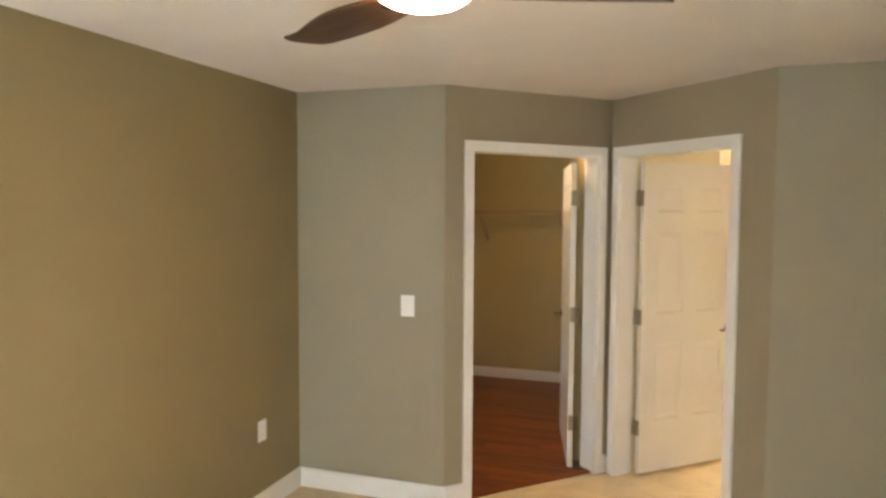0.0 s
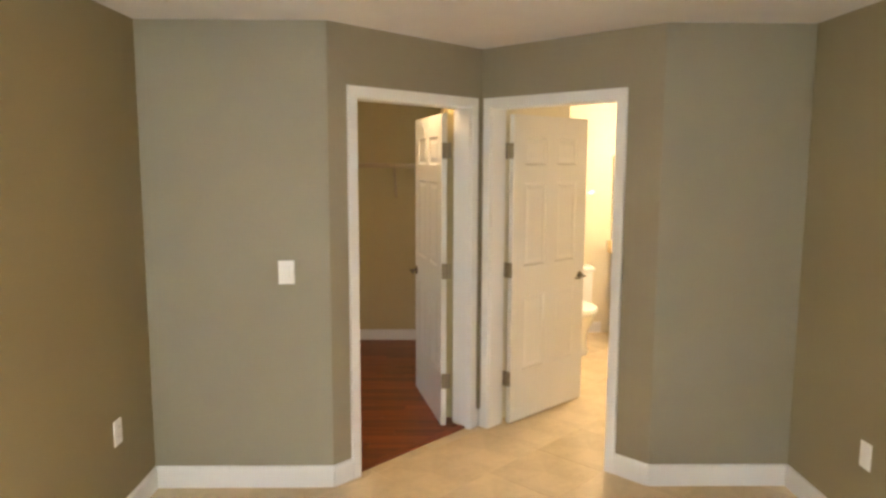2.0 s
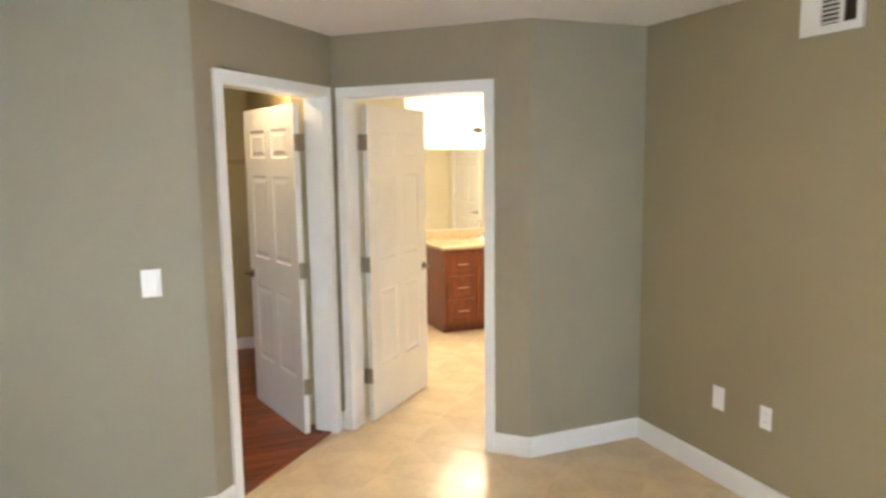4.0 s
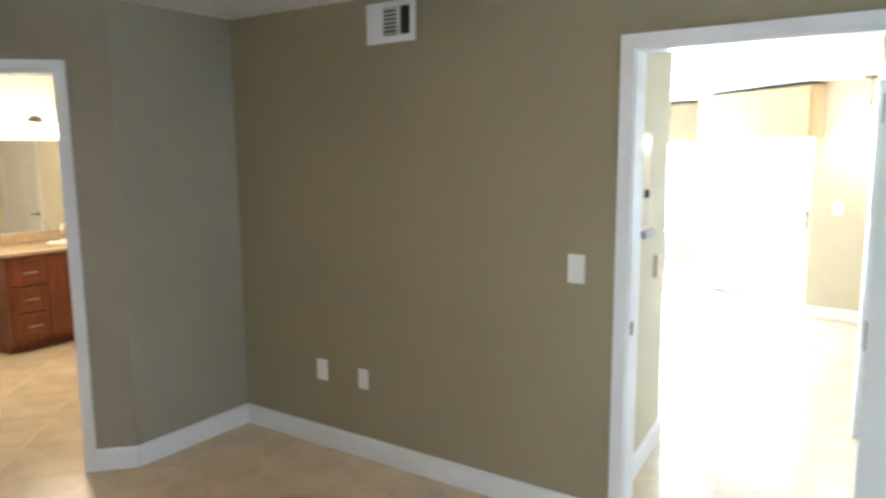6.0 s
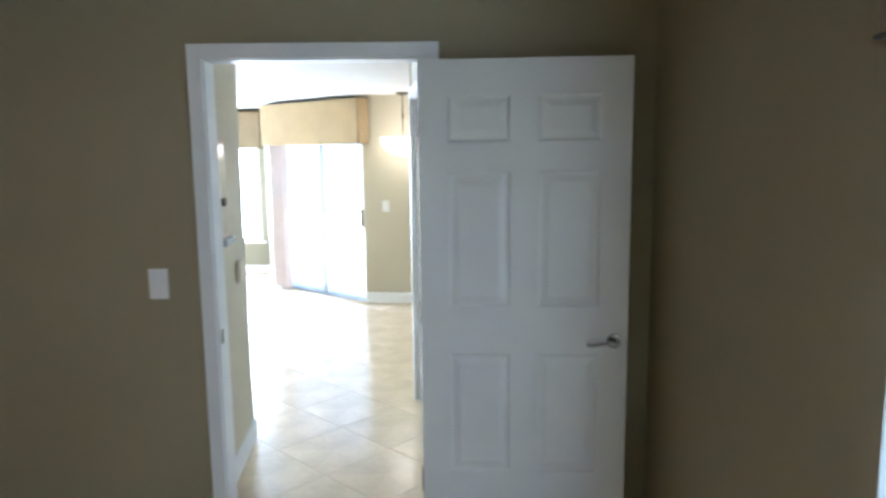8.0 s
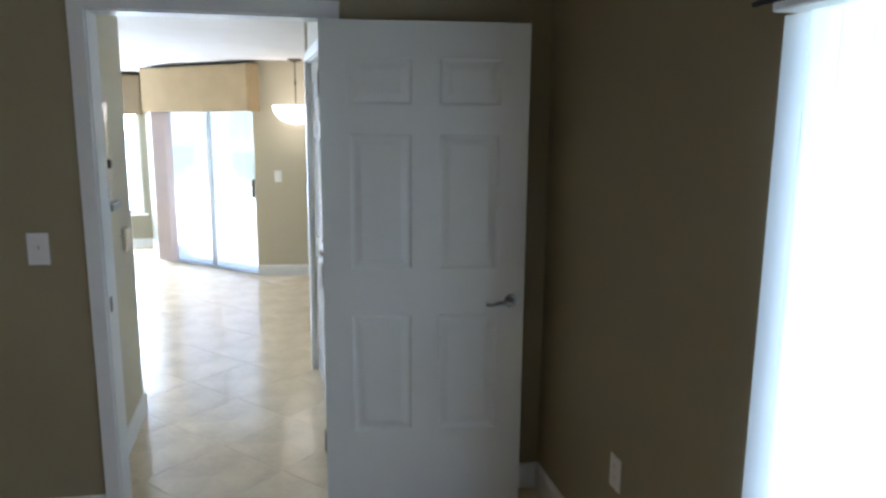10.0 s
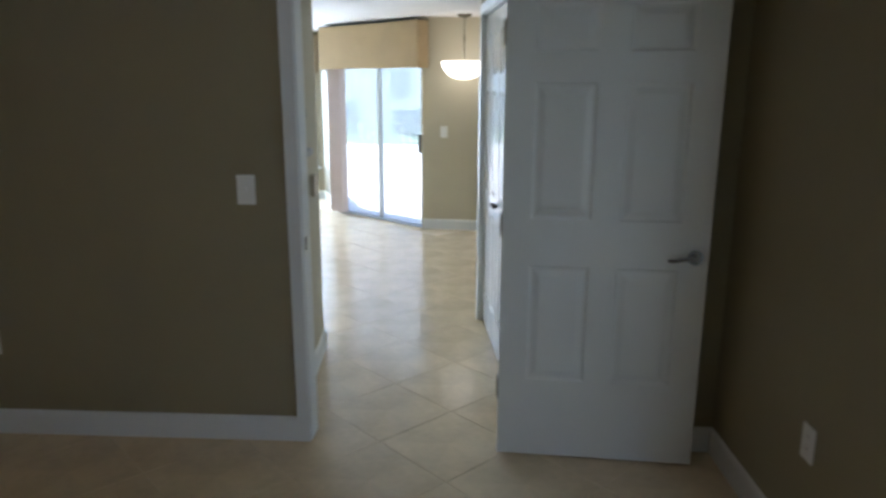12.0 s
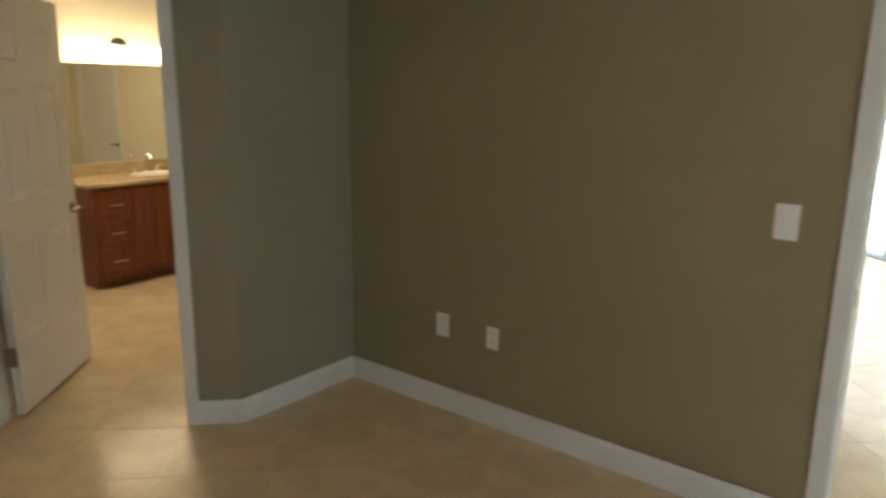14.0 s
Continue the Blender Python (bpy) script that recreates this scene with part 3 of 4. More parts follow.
def vent(m, s0, s1, z0, z1):
    """Supply register: a plate with one closed field, a louvred one and an open slot."""
    t = thing("air_vent", m @ Matrix.Translation((s0, -0.001, z0)), "white metal air vent register high on the wall", "air vent")
    w, h = s1 - s0, z1 - z0
    fr = bmesh.new()
    y0, y1 = -0.012, 0.0
    a0, a1, b0, b1 = 0.34 * w, 0.63 * w, 0.69 * w, 0.90 * w
    lo, hi = 0.18 * h, 0.87 * h
    for x0, x1 in ((0, a0), (a1, b0), (b1, w)):
        box(fr, x0, x1, y0, y1, lo, hi)
    box(fr, 0, w, y0, y1, 0, lo)
    box(fr, 0, w, y0, y1, hi, h)
    part("frame", fr, TRIM, t)
    part("backing", B(a0 - 0.004, b1 + 0.004, -0.0015, -0.0005, lo - 0.004, hi + 0.004), DARK, t)
    for i in range(7):
        z = lo + (i + 0.5) * (hi - lo) / 7
        bm = bmesh.new()
        vs = [bm.verts.new(p) for p in ((a0, -0.011, z - 0.005), (a1, -0.011, z - 0.005), (a1, -0.003, z + 0.005), (a0, -0.003, z + 0.005),
                                        (a0, -0.011, z - 0.0035), (a1, -0.011, z - 0.0035), (a1, -0.003, z + 0.0065), (a0, -0.003, z + 0.0065))]
        for f in ((0, 1, 2, 3), (7, 6, 5, 4), (0, 4, 5, 1), (3, 2, 6, 7), (0, 3, 7, 4), (1, 5, 6, 2)):
            bm.faces.new([vs[k] for k in f])
        part("louvre", bm, TRIM, t)
    for i in range(3):
        x = b0 + (i + 0.5) * (b1 - b0) / 3
        part("louvre", B(x - 0.004, x + 0.004, -0.0095, -0.004, lo, hi), BRONZE, t, "dark upright louvre blade")
    return t


vent(m_east, 1.042, 1.338, 2.208, 2.402)


# south sliding door: frame, panes, vertical blinds and cornice
sw0, sw1 = SWIN
t = thing("window_1", m_south, "grey aluminium sliding glass door behind the blinds", "window", kind="structure")
for a, b in ((sw0, sw0 + 0.05), (sw1 - 0.05, sw1), ((sw0 + sw1) / 2 - 0.03, (sw0 + sw1) / 2 + 0.03)):
    part("window_frame", B(a + 0.001, b - 0.001, 0.05, 0.09, 0.0, 2.028), ALU, t)
for a, b in ((0.002, 0.05), (1.98, 2.028)):
    part("window_frame", B(sw0 + 0.051, sw1 - 0.051, 0.055, 0.085, a, b), ALU, t)
for a, b in ((sw0 + 0.05, (sw0 + sw1) / 2 - 0.03), ((sw0 + sw1) / 2 + 0.03, sw1 - 0.05)):
    o = part("pane", B(a, b, 0.068, 0.073, 0.05, 1.98), GLASS, t)
    o.visible_shadow = False

c0, c1, cz0, cz1, cd = sw0 - 0.03, sw1 + 0.12, 1.905, 2.33, 0.14   # the cornice over the blinds
t = thing("vertical_blinds", m_south, "white vertical blinds glowing with daylight", "blinds")
part("headrail", B(c0 + 0.02, sw1 + 0.06, -0.115, -0.03, 1.886, 1.935, bevel=0.004), PLATE, t)
bm = bmesh.new()
nv = 7
for i in range(nv + 1):
    u = i / nv - 0.5
    x, y = u * 0.089, 0.003 * (1 - 4 * u * u)
    for z in (0.02, 1.884):
        bm.verts.new((x, y, z))
bm.verts.ensure_lookup_table()
for i in range(nv):
    bm.faces.new((bm.verts[2 * i], bm.verts[2 * i + 2], bm.verts[2 * i + 3], bm.verts[2 * i + 1]))
slat = mesh_of("slat", bm, BLIND, True)
x = sw0 + 0.018
k = 0
while x < sw1 + 0.04:
    o = new("slat", slat)
    o.parent = t
    o.matrix_local = pose(x, -0.065, 0, 0, 0, 7 + 3 * math.sin(k * 1.7))
    x += 0.078
    k += 1

t = thing("window_cornice", m_south, "brown upholstered cornice box with dark cord above the blinds", "cornice")
bm = B(c0, c1, -cd, -cd + 0.018, cz0, cz1, bevel=0.006, seg=2)
part("face", bm, BROWNFAB, t)
part("return", B(c0, c0 + 0.018, -cd + 0.019, -0.001, cz0, cz1, bevel=0.004), BROWNFAB, t)
part("return", B(c1 - 0.018, c1, -cd + 0.019, -0.001, cz0, cz1, bevel=0.004), BROWNFAB, t)
part("top", B(c0 + 0.019, c1 - 0.019, -cd + 0.019, -0.001, cz1 - 0.02, cz1), BROWNFAB, t)
bm = bmesh.new()
cyl(bm, (c0, -cd - 0.001, cz0 - 0.002), (c1, -cd - 0.001, cz0 - 0.002), 0.006, seg=10)
part("welt_cord", bm, WELT_AND_SHADE, t, "dark twisted cord along the lower edge")

# ---------- closet ----------
t = thing("wire_shelf", pose(0, 0, 0), "white wire closet shelf on brackets, dim shade in its tan colour", "shelf")
ys, zf = 2.72, 1.715
for y, z in ((ys, zf), (ys, zf - 0.028), (2.90, zf), (3.055, zf)):
    part("rail", cyl(bmesh.new(), (-3.55, y, z), (-1.862, y, z), 0.0055, seg=8), WIRE, t)
# solid strip draws the shadow along the shelf's front lip
part("lip_shade", B(-3.55, -1.862, ys - 0.0085, ys - 0.006, zf - 0.03, zf + 0.004), WIRE, t)
bm = bmesh.new()
x = -3.54
while x < -1.87:
    box(bm, x - 0.0014, x + 0.0014, ys, 3.06, zf + 0.003, zf + 0.006)
    box(bm, x - 0.0014, x + 0.0014, ys - 0.003, ys, zf - 0.03, zf + 0.006)
    x += 0.0254
part("wires", bm, WIRE, t)
for x in (-3.05, -2.28):
    bm = bmesh.new()
    cyl(bm, (x, ys + 0.02, zf - 0.01), (x, 3.062, zf - 0.29), 0.012, seg=10)
    box(bm, x - 0.012, x + 0.012, 3.056, 3.068, zf - 0.32, zf - 0.26)
    part("bracket", bm, WIRE, t)
t = thing("closet_light", pose(-2.14, 1.03, H), "lit flush closet ceiling light", "ceiling light")
part("base", lathe(bmesh.new(), [(0.13, 0.0), (0.13, -0.02), (0.12, -0.025)], 32), NICKEL, t, smooth=True)
part("diffuser", lathe(bmesh.new(), [(0.12, -0.024), (0.115, -0.05), (0.085, -0.075), (0.04, -0.087), (0.004, -0.09)], 32), CLOSETGLASS, t, "glowing glass diffuser", smooth=True)

# ---------- bathroom ----------
VX0, VX1, VY, VZ = -0.118, 1.22, 2.77, 0.83


def pull(parent, x, z, y, horizontal=True, ln=0.10):
    bm = bmesh.new()
    d = Vector((ln / 2, 0, 0)) if horizontal else Vector((0, 0, ln / 2))
    c = Vector((x, y - 0.03, z))
    cyl(bm, c - d * 1.15, c + d * 1.15, 0.006, seg=10)
    for s in (-1, 1):
        cyl(bm, c + s * d * 0.8, c + s * d * 0.8 + Vector((0, 0.03, 0)), 0.004, seg=8)
    return part("pull", bm, CHROME, parent, "bright metal bar pull", smooth=True)


t = thing("bathroom_vanity", pose(0, 0, 0), "cherry wood bathroom vanity cabinet with drawers and doors", "vanity")
part("body", B(VX0, VX1, VY, 3.395, 0.09, VZ, bevel=0.002), CABINET, t)
part("toe_kick", B(VX0 + 0.01, VX1 - 0.01, VY + 0.075, 3.39, 0.002, 0.088), CABINET, t)
DX = 0.20
zs = [0.115, 0.345, 0.575, 0.80]


def front(name, x0, x1, z0, z1):
    """A shaker front: a rail frame and a recessed field."""
    bm = bmesh.new()
    f = 0.045
    box(bm, x0, x0 + f, VY - 0.02, VY - 0.001, z0, z1, bevel=0.002)
    box(bm, x1 - f, x1, VY - 0.02, VY - 0.001, z0, z1, bevel=0.002)
    box(bm, x0 + f, x1 - f, VY - 0.0195, VY - 0.001, z0, z0 + f)
    box(bm, x0 + f, x1 - f, VY - 0.0195, VY - 0.001, z1 - f, z1)
    box(bm, x0 + f, x1 - f, VY - 0.012, VY - 0.001, z0 + f, z1 - f)
    return part(name, bm, CABINET, t)


for z0, z1 in zip(zs, zs[1:]):
    o = front("drawer", VX0 + 0.03, DX - 0.01, z0 + 0.006, z1 - 0.006)
    pull(o, (VX0 + DX) / 2 + 0.01, (z0 + z1) / 2, VY - 0.02)
for a, b, px in ((DX + 0.01, 0.70, 0.655), (0.71, VX1 - 0.03, 0.755)):
    o = front("door", a, b, 0.12, 0.795)
    pull(o, px, 0.68, VY - 0.02, False)
t = thing("vanity_countertop", pose(0, 0, 0), "speckled tan granite countertop on the vanity", "countertop")
part("slab", B(VX0 - 0.045, VX1 + 0.015, VY - 0.03, 3.398, VZ + 0.001, VZ + 0.034, bevel=0.006, seg=2), GRANITE, t)
part("backsplash", B(VX0 - 0.045, VX1 + 0.015, 3.376, 3.398, VZ + 0.035, VZ + 0.125, bevel=0.003), GRANITE, t)
t = thing("sink_faucet", pose(0.62, 3.27, VZ + 0.035), "chrome two-handle bathroom faucet", "faucet")
bm = lathe(bmesh.new(), [(0.026, 0.0), (0.024, 0.012), (0.013, 0.02), (0.011, 0.10), (0.012, 0.115), (0.004, 0.12)], 20)
prev = None
for i in range(9):
    a = math.pi * i / 8 * 0.9
    q = (0, -0.06 + 0.06 * math.cos(a), 0.11 + 0.05 * math.sin(a))
    if prev:
        cyl(bm, prev, q, 0.009, seg=12)
    prev = q
part("spout", bm, CHROME, t, smooth=True)
for s in (-1, 1):
    bm = lathe(bmesh.new(), [(0.022, 0.0), (0.018, 0.02), (0.012, 0.045), (0.004, 0.05)], 18, at=(0.1 * s, 0, 0))
    cyl(bm, (0.1 * s, 0, 0.045), (0.16 * s, -0.01, 0.055), 0.007, 0.005, 10)
    part("handle", bm, CHROME, t, smooth=True)
t = thing("sink_basin", pose(0.62, 3.10, VZ + 0.0345), "white oval undermount sink basin rim", "sink")
part("rim", lathe(bmesh.new(), [(0.20, 0.0005), (0.205, 0.004), (0.19, 0.006), (0.17, 0.002), (0.16, 0.001)], 40, sx=1.1, sy=0.8), PORC, t, smooth=True)
t = thing("bathroom_mirror", pose(0, 0, 0), "wide frameless mirror above the vanity", "mirror")
part("glass", B(VX0 - 0.012, VX1, 3.388, 3.397, VZ + 0.13, 1.80), MIRROR, t)
t = thing("vanity_light", pose(0.53, 3.397, 1.915), "nickel vanity light bar with four lit glass shades", "wall lamp")
bm = lathe(bmesh.new(), [(0.075, 0.0), (0.072, 0.012), (0.05, 0.022), (0.02, 0.026)], 28)
for v in bm.verts:
    v.co = Vector((v.co.x, -v.co.z, v.co.y * 0.75 + 0.055))
part("backplate", bm, NICKEL, t, smooth=True)
bm = bmesh.new()
cyl(bm, (-0.45, -0.05, 0.0), (0.45, -0.05, 0.0), 0.011, seg=12)
cyl(bm, (0, -0.02, 0.045), (0, -0.05, 0.0), 0.012, seg=12)
part("bar", bm, NICKEL, t, smooth=True)
for i in range(4):
    x = -0.375 + 0.25 * i
    bm = bmesh.new()
    cyl(bm, (x, -0.05, 0.0), (x, -0.10, 0.0), 0.009, seg=10)
    part("arm", bm, NICKEL, t, smooth=True)
    part("shade", lathe(bmesh.new(), [(0.02, 0.036), (0.05, 0.034), (0.075, 0.024), (0.088, 0.0), (0.092, -0.03), (0.086, -0.062), (0.06, -0.078), (0.004, -0.082)], 28, at=(x, -0.11, 0), sx=1.15, sy=0.72), BATHGLASS, t, "glowing glass shade", smooth=True)

# unseen fixture, added as fill to brighten the bathroom beyond the vanity light
t = thing("bathroom_fill_light", pose(-0.15, 2.25, H), "unseen flush fill light added on the bathroom ceiling", "ceiling light")
part("base", lathe(bmesh.new(), [(0.215, 0.0), (0.215, -0.02), (0.205, -0.025)], 32), NICKEL, t, smooth=True)
part("diffuser", lathe(bmesh.new(), [(0.205, -0.024), (0.198, -0.05), (0.15, -0.080), (0.075, -0.095), (0.004, -0.099)], 32), BATHFILL, t, "glowing glass diffuser", smooth=True)


def toilet(m):
    """A two-piece toilet; its front looks along -y."""
    t = thing("toilet", m, "white porcelain toilet with a closed lid", "toilet")
    part("pedestal", lathe(bmesh.new(), [(0.115, 0.0), (0.12, 0.02), (0.10, 0.07), (0.10, 0.16), (0.13, 0.25), (0.165, 0.33), (0.18, 0.375), (0.175, 0.385)], 32, sx=0.98, sy=1.42), PORC, t, smooth=True)
    part("seat", lathe(bmesh.new(), [(0.17, 0.387), (0.187, 0.392), (0.187, 0.405), (0.17, 0.41)], 36, sx=1.0, sy=1.45), PORC, t, smooth=True)
    part("lid", lathe(bmesh.new(), [(0.18, 0.412), (0.186, 0.418), (0.18, 0.43), (0.10, 0.436), (0.01, 0.437)], 36, sx=1.0, sy=1.43), PORC, t, smooth=True)
    part("trapway", B(-0.10, 0.10, 0.10, 0.48, 0.0, 0.36, bevel=0.05, seg=3), PORC, t, smooth=True)
    part("tank", B(-0.22, 0.22, 0.305, 0.505, 0.365, 0.695, bevel=0.025, seg=3), PORC, t, smooth=True)
    part("tank_lid", B(-0.235, 0.235, 0.29, 0.515, 0.697, 0.735, bevel=0.012, seg=2), PORC, t, smooth=True)
    bm = bmesh.new()
    cyl(bm, (-0.17, 0.304, 0.64), (-0.17, 0.285, 0.64), 0.012, seg=12)
    cyl(bm, (-0.17, 0.285, 0.64), (-0.10, 0.28, 0.635), 0.006, seg=10)
    part("flush_lever", bm, CHROME, t, smooth=True)
    return t


toilet(pose(-0.61, 2.68, 0.001))
t = thing("towel_bar", pose(-0.60, 3.399, 1.43), "chrome towel bar on the wall above the toilet", "towel bar")
bm = bmesh.new()
cyl(bm, (-0.28, -0.07, 0), (0.28, -0.07, 0), 0.008, seg=12)
part("bar", bm, CHROME, t, smooth=True)
for s in (-1, 1):
    bm = bmesh.new()
    cyl(bm, (0.27 * s, 0, 0), (0.27 * s, -0.075, 0), 0.009, seg=12)
    cyl(bm, (0.27 * s, 0, 0), (0.27 * s, -0.008, 0), 0.024, seg=18)
    part("post", bm, CHROME, t, smooth=True)

# ---------- hall ----------
m_hn, _ = along(HN0, HN1)
t = thing("wall_mirror", m_hn @ Matrix.Translation((0.42, -0.001, 1.28)), "narrow ornate framed panel on the hall wall", "wall panel")
part("frame", B(-0.11, 0.11, -0.022, 0, 0, 0.50, bevel=0.006, seg=2), mat("rose_beige_frame", (0.55, 0.42, 0.33), 0.4), t)
part("panel", B(-0.085, 0.085, -0.0245, -0.0225, 0.03, 0.47), mat("pale_panel", (0.66, 0.58, 0.46), 0.15), t)
part("hook", B(-0.015, 0.015, -0.045, -0.0225, 0.17, 0.21, bevel=0.004), BRONZE, t, "small dark hook")
part("ledge", B(-0.10, 0.10, -0.06, -0.0225, -0.02, 0.012, bevel=0.004), ALU, t, "small grey ledge")
t = thing("thermostat", m_hn @ Matrix.Translation((0.80, -0.001, 1.06)), "beige thermostat cover on the hall wall", "thermostat")
part("case", B(-0.045, 0.045, -0.025, 0, -0.06, 0.06, bevel=0.006, seg=2), mat("beige_plastic", (0.60, 0.50, 0.36), 0.4), t)

# bifold doors of the hall closet
BW = (BIF[1] - BIF[0] - 0.02) / 4
GLOSS = mat("glossy_white_bifold_paint", (0.80, 0.79, 0.76), 0.09, vary=0.03, scale=3, fine=100, bump=0.03)
doorway("door_frame_4", m_bif, *BIF, "white painted casing of the bifold closet", z=2.06)
for i in range(4):
    x0 = BIF[0] + 0.01 + i * BW
    t = thing("bifold_door", m_bif @ Matrix.Translation((x0, 0.02, 0.012)), "glossy white panelled bifold closet door leaf", "door", group="bifold closet doors")
    w = BW - 0.004
    bm = bmesh.new()
    for a, b in ((0.0, 0.06), (w - 0.06, w)):
        box(bm, a, b, 0.0, 0.03, 0, 2.02, bevel=0.003)
    for z0, z1 in ((0, 0.20), (0.80, 0.93), (1.56, 1.66), (1.90, 2.02)):
        box(bm, 0.06, w - 0.06, 0.0005, 0.0295, z0, z1)
    part("frame", bm, GLOSS, t)
    for z0, z1 in ((0.20, 0.80), (0.93, 1.56), (1.66, 1.90)):
        bm = B(0.06, w - 0.06, 0.010, 0.022, z0, z1)
        box(bm, 0.085, w - 0.085, 0.002, 0.012, z0 + 0.025, z1 - 0.025, bevel=0.008)
        part("panel", bm, GLOSS, t)
    if i in (1, 2):
        bm = bmesh.new()
        xx = w - 0.03 if i == 1 else 0.03
        cyl(bm, (xx, 0, 0.90), (xx, -0.018, 0.90), 0.008, seg=12)
        cyl(bm, (xx, -0.016, 0.90), (xx, -0.032, 0.90), 0.017, 0.013, 18)
        part("knob", bm, BRONZE, t, "small dark bronze knob", smooth=True)

# ---------- dining and living room ----------
t = thing("pendant_lamp", pose(4.55, -3.02, HL), "lit white glass bowl pendant lamp on a slim stem", "pendant lamp")
part("canopy", lathe(bmesh.new(), [(0.075, 0.0), (0.07, -0.018), (0.02, -0.032)], 28), NICKEL, t, smooth=True)
bm = bmesh.new()
cyl(bm, (0, 0, -0.03), (0, 0, -0.48), 0.006, seg=10)
cyl(bm, (0, 0, -0.22), (0, 0, -0.26), 0.013, 0.009, 14)
part("stem", bm, NICKEL, t)
part("bowl", lathe(bmesh.new(), [(0.232, -0.465), (0.238, -0.475), (0.226, -0.525), (0.188, -0.58), (0.125, -0.625), (0.058, -0.645), (0.005, -0.648)], 40), PENDGLASS, t, "glowing alabaster glass bowl", smooth=True)
plate("light_switch", m_din, 0.24, 1.10, "rocker", "white light switch on the cream dining wall", 0.08, 0.125)

t = thing("window_2", m_sli, "grey aluminium sliding patio door with clear glass", "window", kind="structure")
s0, s1 = 0.02, 1.55
for a, b, y in ((s0, s0 + 0.045, 0.04), (s1 - 0.045, s1, 0.04), ((s0 + s1) / 2 - 0.025, (s0 + s1) / 2 + 0.025, 0.045)):
    part("window_frame", B(a + 0.001, b - 0.001, y, y + 0.05, 0.0, 2.018), ALU, t)
part("track", B(s0, s1, 0.005, 0.115, 0.002, 0.022), ALU, t)
part("window_frame", B(s0 + 0.046, s1 - 0.046, 0.046, 0.086, 1.97, 2.018), ALU, t)
for a, b in ((s0 + 0.045, (s0 + s1) / 2 - 0.025), ((s0 + s1) / 2 + 0.025, s1 - 0.045)):
    o = part("pane", B(a, b, 0.066, 0.071, 0.022, 1.97), HAZED, t)
    o.visible_shadow = False
part("handle", B(s1 - 0.06, s1 - 0.02, 0.0, 0.038, 0.86, 1.06, bevel=0.008), BRONZE, t, "dark pull handle")


def cornice(name, m, a, b, z0, z1, d, fabric, label):
    """An upholstered box with open underside, and a black strip for the shade above it."""
    t = thing(name, m, label, "cornice")
    part("face", B(a, b, -d, -d + 0.02, z0, z1, bevel=0.008, seg=2), fabric, t)
    part("return", B(a, a + 0.02, -d + 0.021, -0.001, z0, z1, bevel=0.005), fabric, t)
    part("return", B(b - 0.02, b, -d + 0.021, -0.001, z0, z1, bevel=0.005), fabric, t)
    # black strip drawn for the shadowed gap between cornice and ceiling
    part("top", B(a + 0.001, b - 0.001, -d + 0.001, -0.002, z1 + 0.001, z1 + 0.012), WELT_AND_SHADE, t, "black strip for the shade in the gap above")
    return t


cornice("window_cornice", m_sli, -0.07, L_sli + 0.10, 1.785, 2.275, 0.17, FABRIC, "tan upholstered cornice box with the shade above it as a black strip")
cornice("window_cornice", m_lwin, 0.2, 3.56, 1.76, 2.27, 0.12, FABRICSHADE, "tan upholstered cornice box above the tall window, shade in its colour")

t = thing("drawn_curtain", m_sli, "stacked pale pink vertical blinds drawn beside the patio door", "curtain")
pink = mat("pale_pink_blind", (0.66, 0.55, 0.50), 0.6, vary=0.06, scale=5)
slat2 = mesh_of("vane", B(-0.044, 0.044, -0.0012, 0.0012, 0.03, 1.95), pink)
for k in range(12):
    o = new("vane", slat2)
    o.parent = t
    o.matrix_local = pose(0.02 + 0.021 * k, -0.075, 0, 0, 0, 72 + (k % 3) * 4)
part("headrail", B(-0.02, L_sli - 0.02, -0.095, -0.055, 1.955, 1.99), PLATE, t)

t = thing("window_3", m_lwin, "white framed tall living room window", "window", kind="structure")
a, b = 0.3, 3.50
for x0, x1, z0, z1 in ((a, a + 0.05, 0.461, 1.998), (b - 0.05, b, 0.461, 1.998), (a + 0.051, b - 0.051, 0.461, 0.51), (a + 0.051, b - 0.051, 1.95, 1.998)):
    part("window_frame", B(x0 + 0.001, x1 - 0.001, 0.04, 0.09, z0, z1), TRIM, t)
o = part("pane", B(a + 0.05, b - 0.05, 0.06, 0.065, 0.51, 1.95), GLASS, t)
o.visible_shadow = False
part("window_sill", B(a - 0.05, b + 0.05, -0.04, 0.11, 0.435, 0.459, bevel=0.006), TRIM, t)

# ---------- outside ----------
structure("ground", prism(bmesh.new(), [(-400, -400), (400, -400), (400, 400), (-400, 400)], -0.35, -0.12), LAWN, "green lawn around the building", "ground")
bm = bmesh.new()
prism(bm, [(4.95, -6.5), (9.2, -6.5), (11.5, 4.0), (7.12, 4.0), (7.12, -0.9), (6.0, -1.25), (5.05, -2.5)], -0.12, -0.025)
structure("patio", bm, PATIO, "pale concrete patio outside the sliding door", "patio")
structure("pavement", prism(bmesh.new(), [(9.3, -30), (15.5, -30), (19.5, 30), (12.6, 30)], -0.119, -0.1), PATIO, "pale concrete walkway beyond the patio", "pavement")


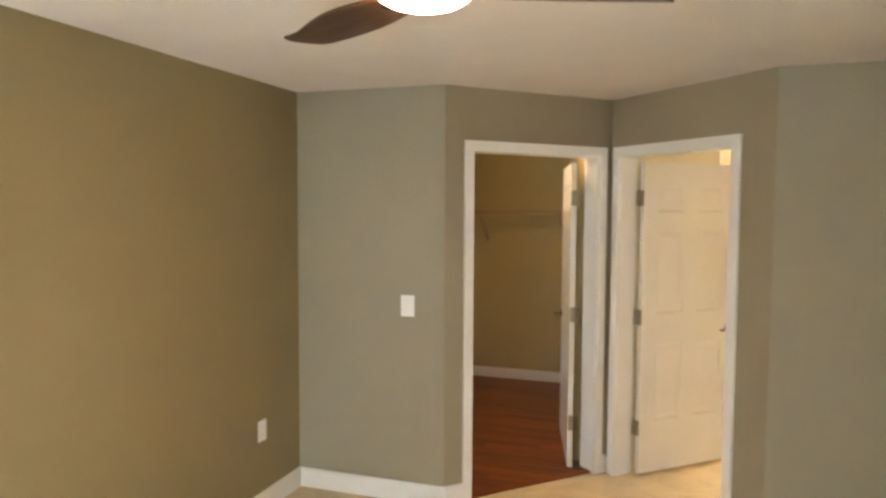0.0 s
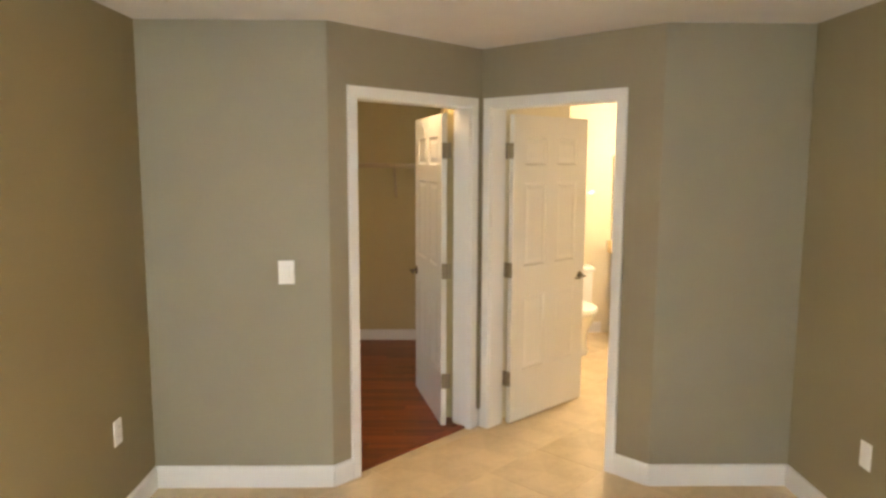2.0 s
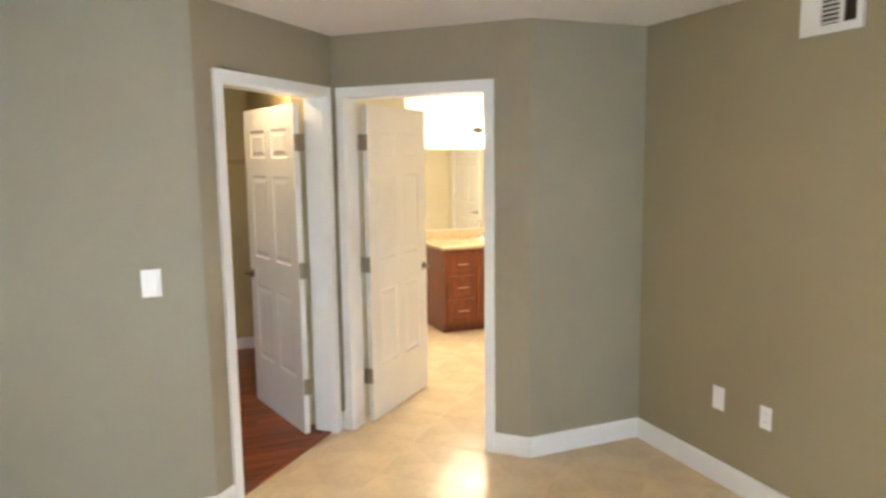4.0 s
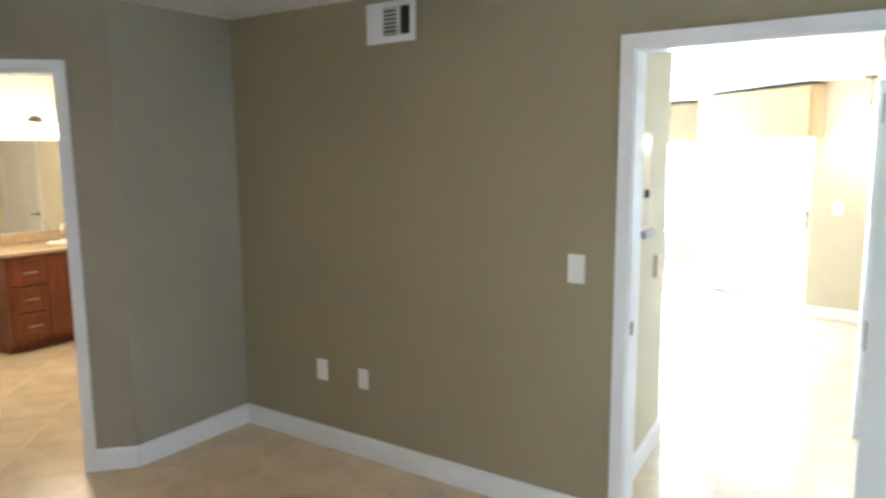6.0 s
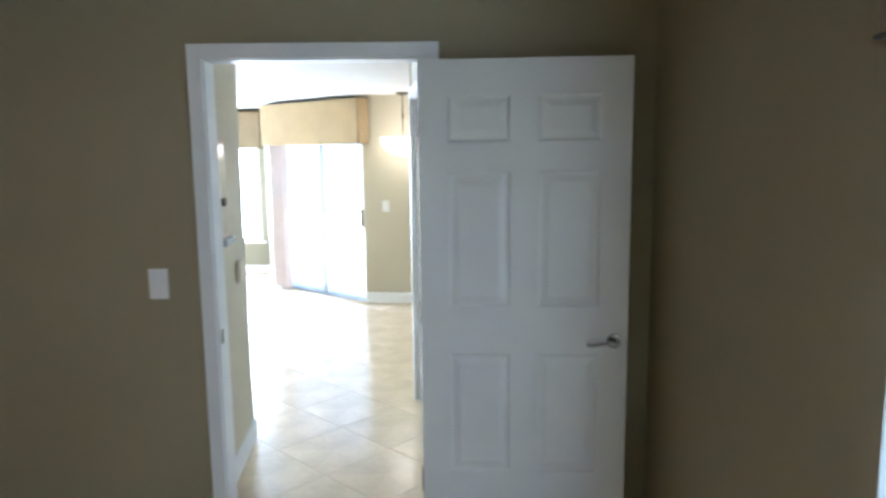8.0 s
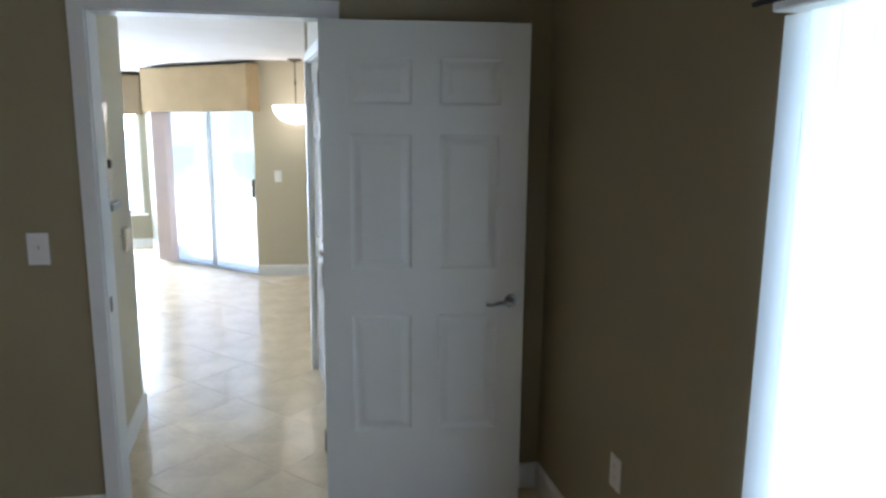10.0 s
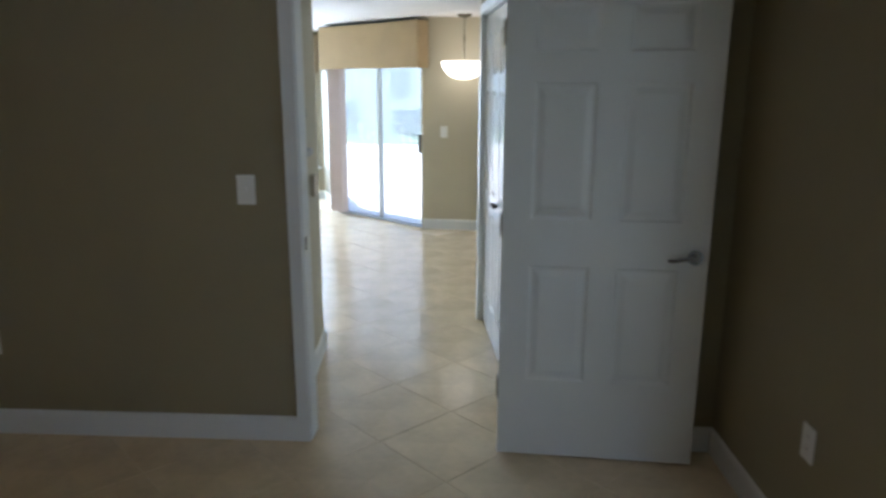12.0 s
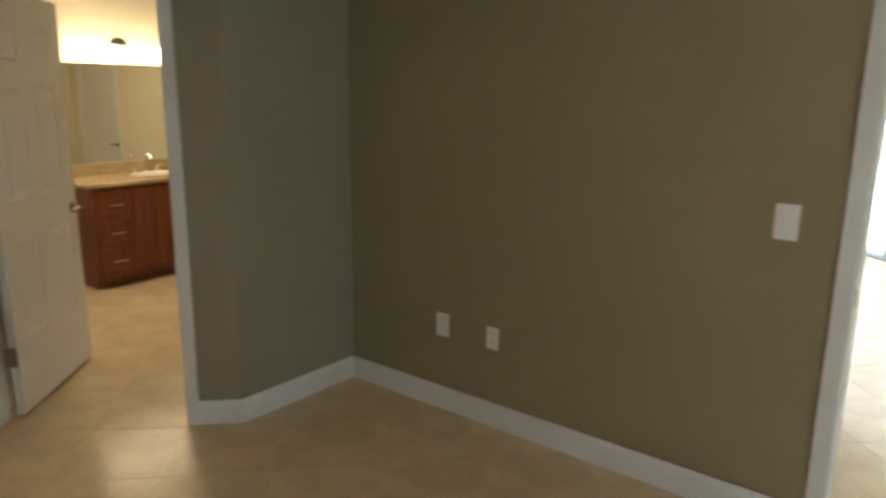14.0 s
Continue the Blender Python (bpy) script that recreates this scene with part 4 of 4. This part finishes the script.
def hedge(m, ln, d, h, seed):
    """A clipped hedge: a body of many small leaves with an uneven outline."""
    rnd = random.Random(seed)
    t = thing("hedge", m, "dense green clipped hedge on the lawn", "hedge")
    bm = bmesh.new()
    for i in range(int(2600 * ln / 4)):
        u, v, w = rnd.uniform(-0.5, 0.5), rnd.uniform(-0.5, 0.5), rnd.random() ** 0.6
        top = h * (0.86 + 0.14 * noise.noise((u * ln * 1.3, v * 2, seed)))
        p = Vector((u * ln, v * d * (1 - 0.25 * w), w * top))
        s = rnd.uniform(0.05, 0.11)
        q = Euler((rnd.uniform(0, 6), rnd.uniform(0, 6), rnd.uniform(0, 6))).to_matrix()
        vs = [bm.verts.new(p + q @ Vector(c) * s) for c in ((-1, 0, 0), (0, -0.5, 0.1), (1, 0, 0), (0, 0.5, 0.1))]
        bm.faces.new(vs)
    part("crown", bm, LEAF, t)
    bm = bmesh.new()
    for i in range(int(ln * 3)):
        x = (i + 0.5) / 3 - ln / 2
        cyl(bm, (x, 0, 0), (x + rnd.uniform(-0.1, 0.1), rnd.uniform(-0.1, 0.1), h * 0.6), 0.025, 0.008, 6)
    part("stem", bm, BRONZE, t)
    return t


hedge(pose(21.5, -2.0, -0.12, 0, 0, 84), 3.6, 1.3, 1.0, 3)
hedge(pose(22.5, 1.9, -0.12, 0, 0, 84), 1.5, 1.3, 1.35, 4)


def building(m):
    t = thing("apartment_building", m, "pale stucco apartment building beyond the lawn", "building")
    part("wall", B(-14, 14, 0, 8, 0, 6.2), STUCCO, t)
    bm = bmesh.new()
    prism(bm, [(-14.6, -0.7), (14.6, -0.7), (14.6, 8.7), (-14.6, 8.7)], 6.2, 6.4)
    vs = [bm.verts.new(p) for p in ((-14.6, -0.7, 6.4), (14.6, -0.7, 6.4), (14.6, 8.7, 6.4), (-14.6, 8.7, 6.4), (-10, 4, 8.6), (10, 4, 8.6))]
    for f in ((0, 1, 5, 4), (1, 2, 5), (2, 3, 4, 5), (3, 0, 4)):
        bm.faces.new([vs[k] for k in f])
    part("roof", bm, ROOF, t)
    for z in (0.9, 3.8):
        for x in range(-12, 13, 4):
            w = part("window", B(x - 0.6, x + 0.6, -0.06, 0.02, z, z + 1.6), TRIM, t)
            part("pane", B(x - 0.5, x + 0.5, -0.07, -0.061, z + 0.1, z + 1.5), PANE, w)
    return t


building(pose(31, 0.5, -0.12, 0, 0, -97))

# ---------- floors ----------
sub = structure("floor", prism(bmesh.new(), [(-3.6, -4.45), (4.75, -5.75), (5.1, -2.5), (6.05, -1.35), (7.1, -1.0), (7.1, 2.75), (1.7, 3.55), (-3.6, 3.55)], -0.1, -0.0016), GROUT,
                "beige ceramic tile floor laid diagonally", "floor")
PITCH = 0.455
bm = B(-PITCH / 2 + 0.0012, PITCH / 2 - 0.0012, -PITCH / 2 + 0.0012, PITCH / 2 - 0.0012, -0.006, 0.0, bevel=0.0012)
tile = mesh_of("tile", bm, TILE)
e1, e2 = Vector((0.7071, -0.7071, 0)), Vector((0.7071, 0.7071, 0))
A0 = Vector((0.0, -2.735, 0.0))


def inside(p):
    x, y = p.x, p.y
    if -3.7 < x < 0.35 and -4.55 < y < 0.30:
        return True
    if 0.30 < y < 3.6 and -2.6 < x < 1.75 :
        return True
    if 0.0 < x and -5.7 < y < 2.7 and x < 6.9 and not (y > -0.3 and x < 1.0) and not (x < 1.7 and y < -4.0):
        return x < 4.7 or y > -2.56 + (x - 4.9) * 1.15
    return False


cells = []
for i in range(-26, 27):
    for j in range(-26, 27):
        c = A0 + e1 * (PITCH * (i + 0.5)) + e2 * (PITCH * (j + 0.5))
        if inside(c) and not (c.x < -1.75 and c.y > 0.75) and not (c.x < -2.5 and c.y > 0.3):
            cells.append(c)
cells.sort(key=lambda c: (c - Vector((-0.8, -2.0, 0))).length)
for c in cells[:300]:
    o = new("tile", tile)
    o.parent = sub
    o.location = c
    o.rotation_euler = (0, 0, radians(-45))
rest = bmesh.new()
for c in cells[300:]:
    r = bmesh.ops.create_cube(rest, size=1.0)
    rot = Matrix.Translation(c + Vector((0, 0, -0.003))) @ pose(0, 0, 0, 0, 0, -45) @ Matrix.Diagonal((PITCH - 0.003, PITCH - 0.003, 0.006, 1))
    bmesh.ops.transform(rest, matrix=rot, verts=r["verts"])
if cells[300:]:
    o = part("tiles", rest, TILE, sub)
    o["kind"] = "stuff"
else:
    rest.free()

# laminate planks of the closet, running along x, under the door line
wood = structure("floor_closet", prism(bmesh.new(), [(-3.6, 0.1), (-2.47, 0.1), (-1.70, 0.93), (-1.66, 3.1), (-3.6, 3.1)], -0.003, 0.002), DARK, "red brown laminate plank floor in the closet", "floor")
dC = Vector((C[0] - NL[0], C[1] - NL[1])).normalized()
PL, PWD = 0.62, 0.092
planks = {}
row = 0
y = 0.02
while y < 3.1:
    x = -3.62 - (row * 0.237) % PL
    while x < -1.66:
        a, b = max(x, -3.6), min(x + PL, -1.67)
        # trim each plank to the doorway's line
        ymid = y + PWD / 2
        lim = NL[0] + (ymid - 0.075) * dC.x / dC.y + 0.0
        if ymid < 1.02:
            b = min(b, lim)
        if b - a > 0.03 and (ymid > 0.02):
            key = round(b - a, 3)
            if key not in planks:
                planks[key] = mesh_of("plank", B(0, key - 0.0012, 0, PWD - 0.0012, 0.0021, 0.010, bevel=0.001), PLANK)
            o = new("plank", planks[key])
            o.parent = wood
            o.location = (a, y, 0)
        x += PL
    y += PWD
    row += 1
tm = thing("door_threshold", m_clo, "dark brown threshold strip of the closet doorway", "threshold", kind="structure")
part("strip", B(CLO[0], CLO[1], 0.02, 0.075, 0.0, 0.012, bevel=0.004), PLANK, tm)
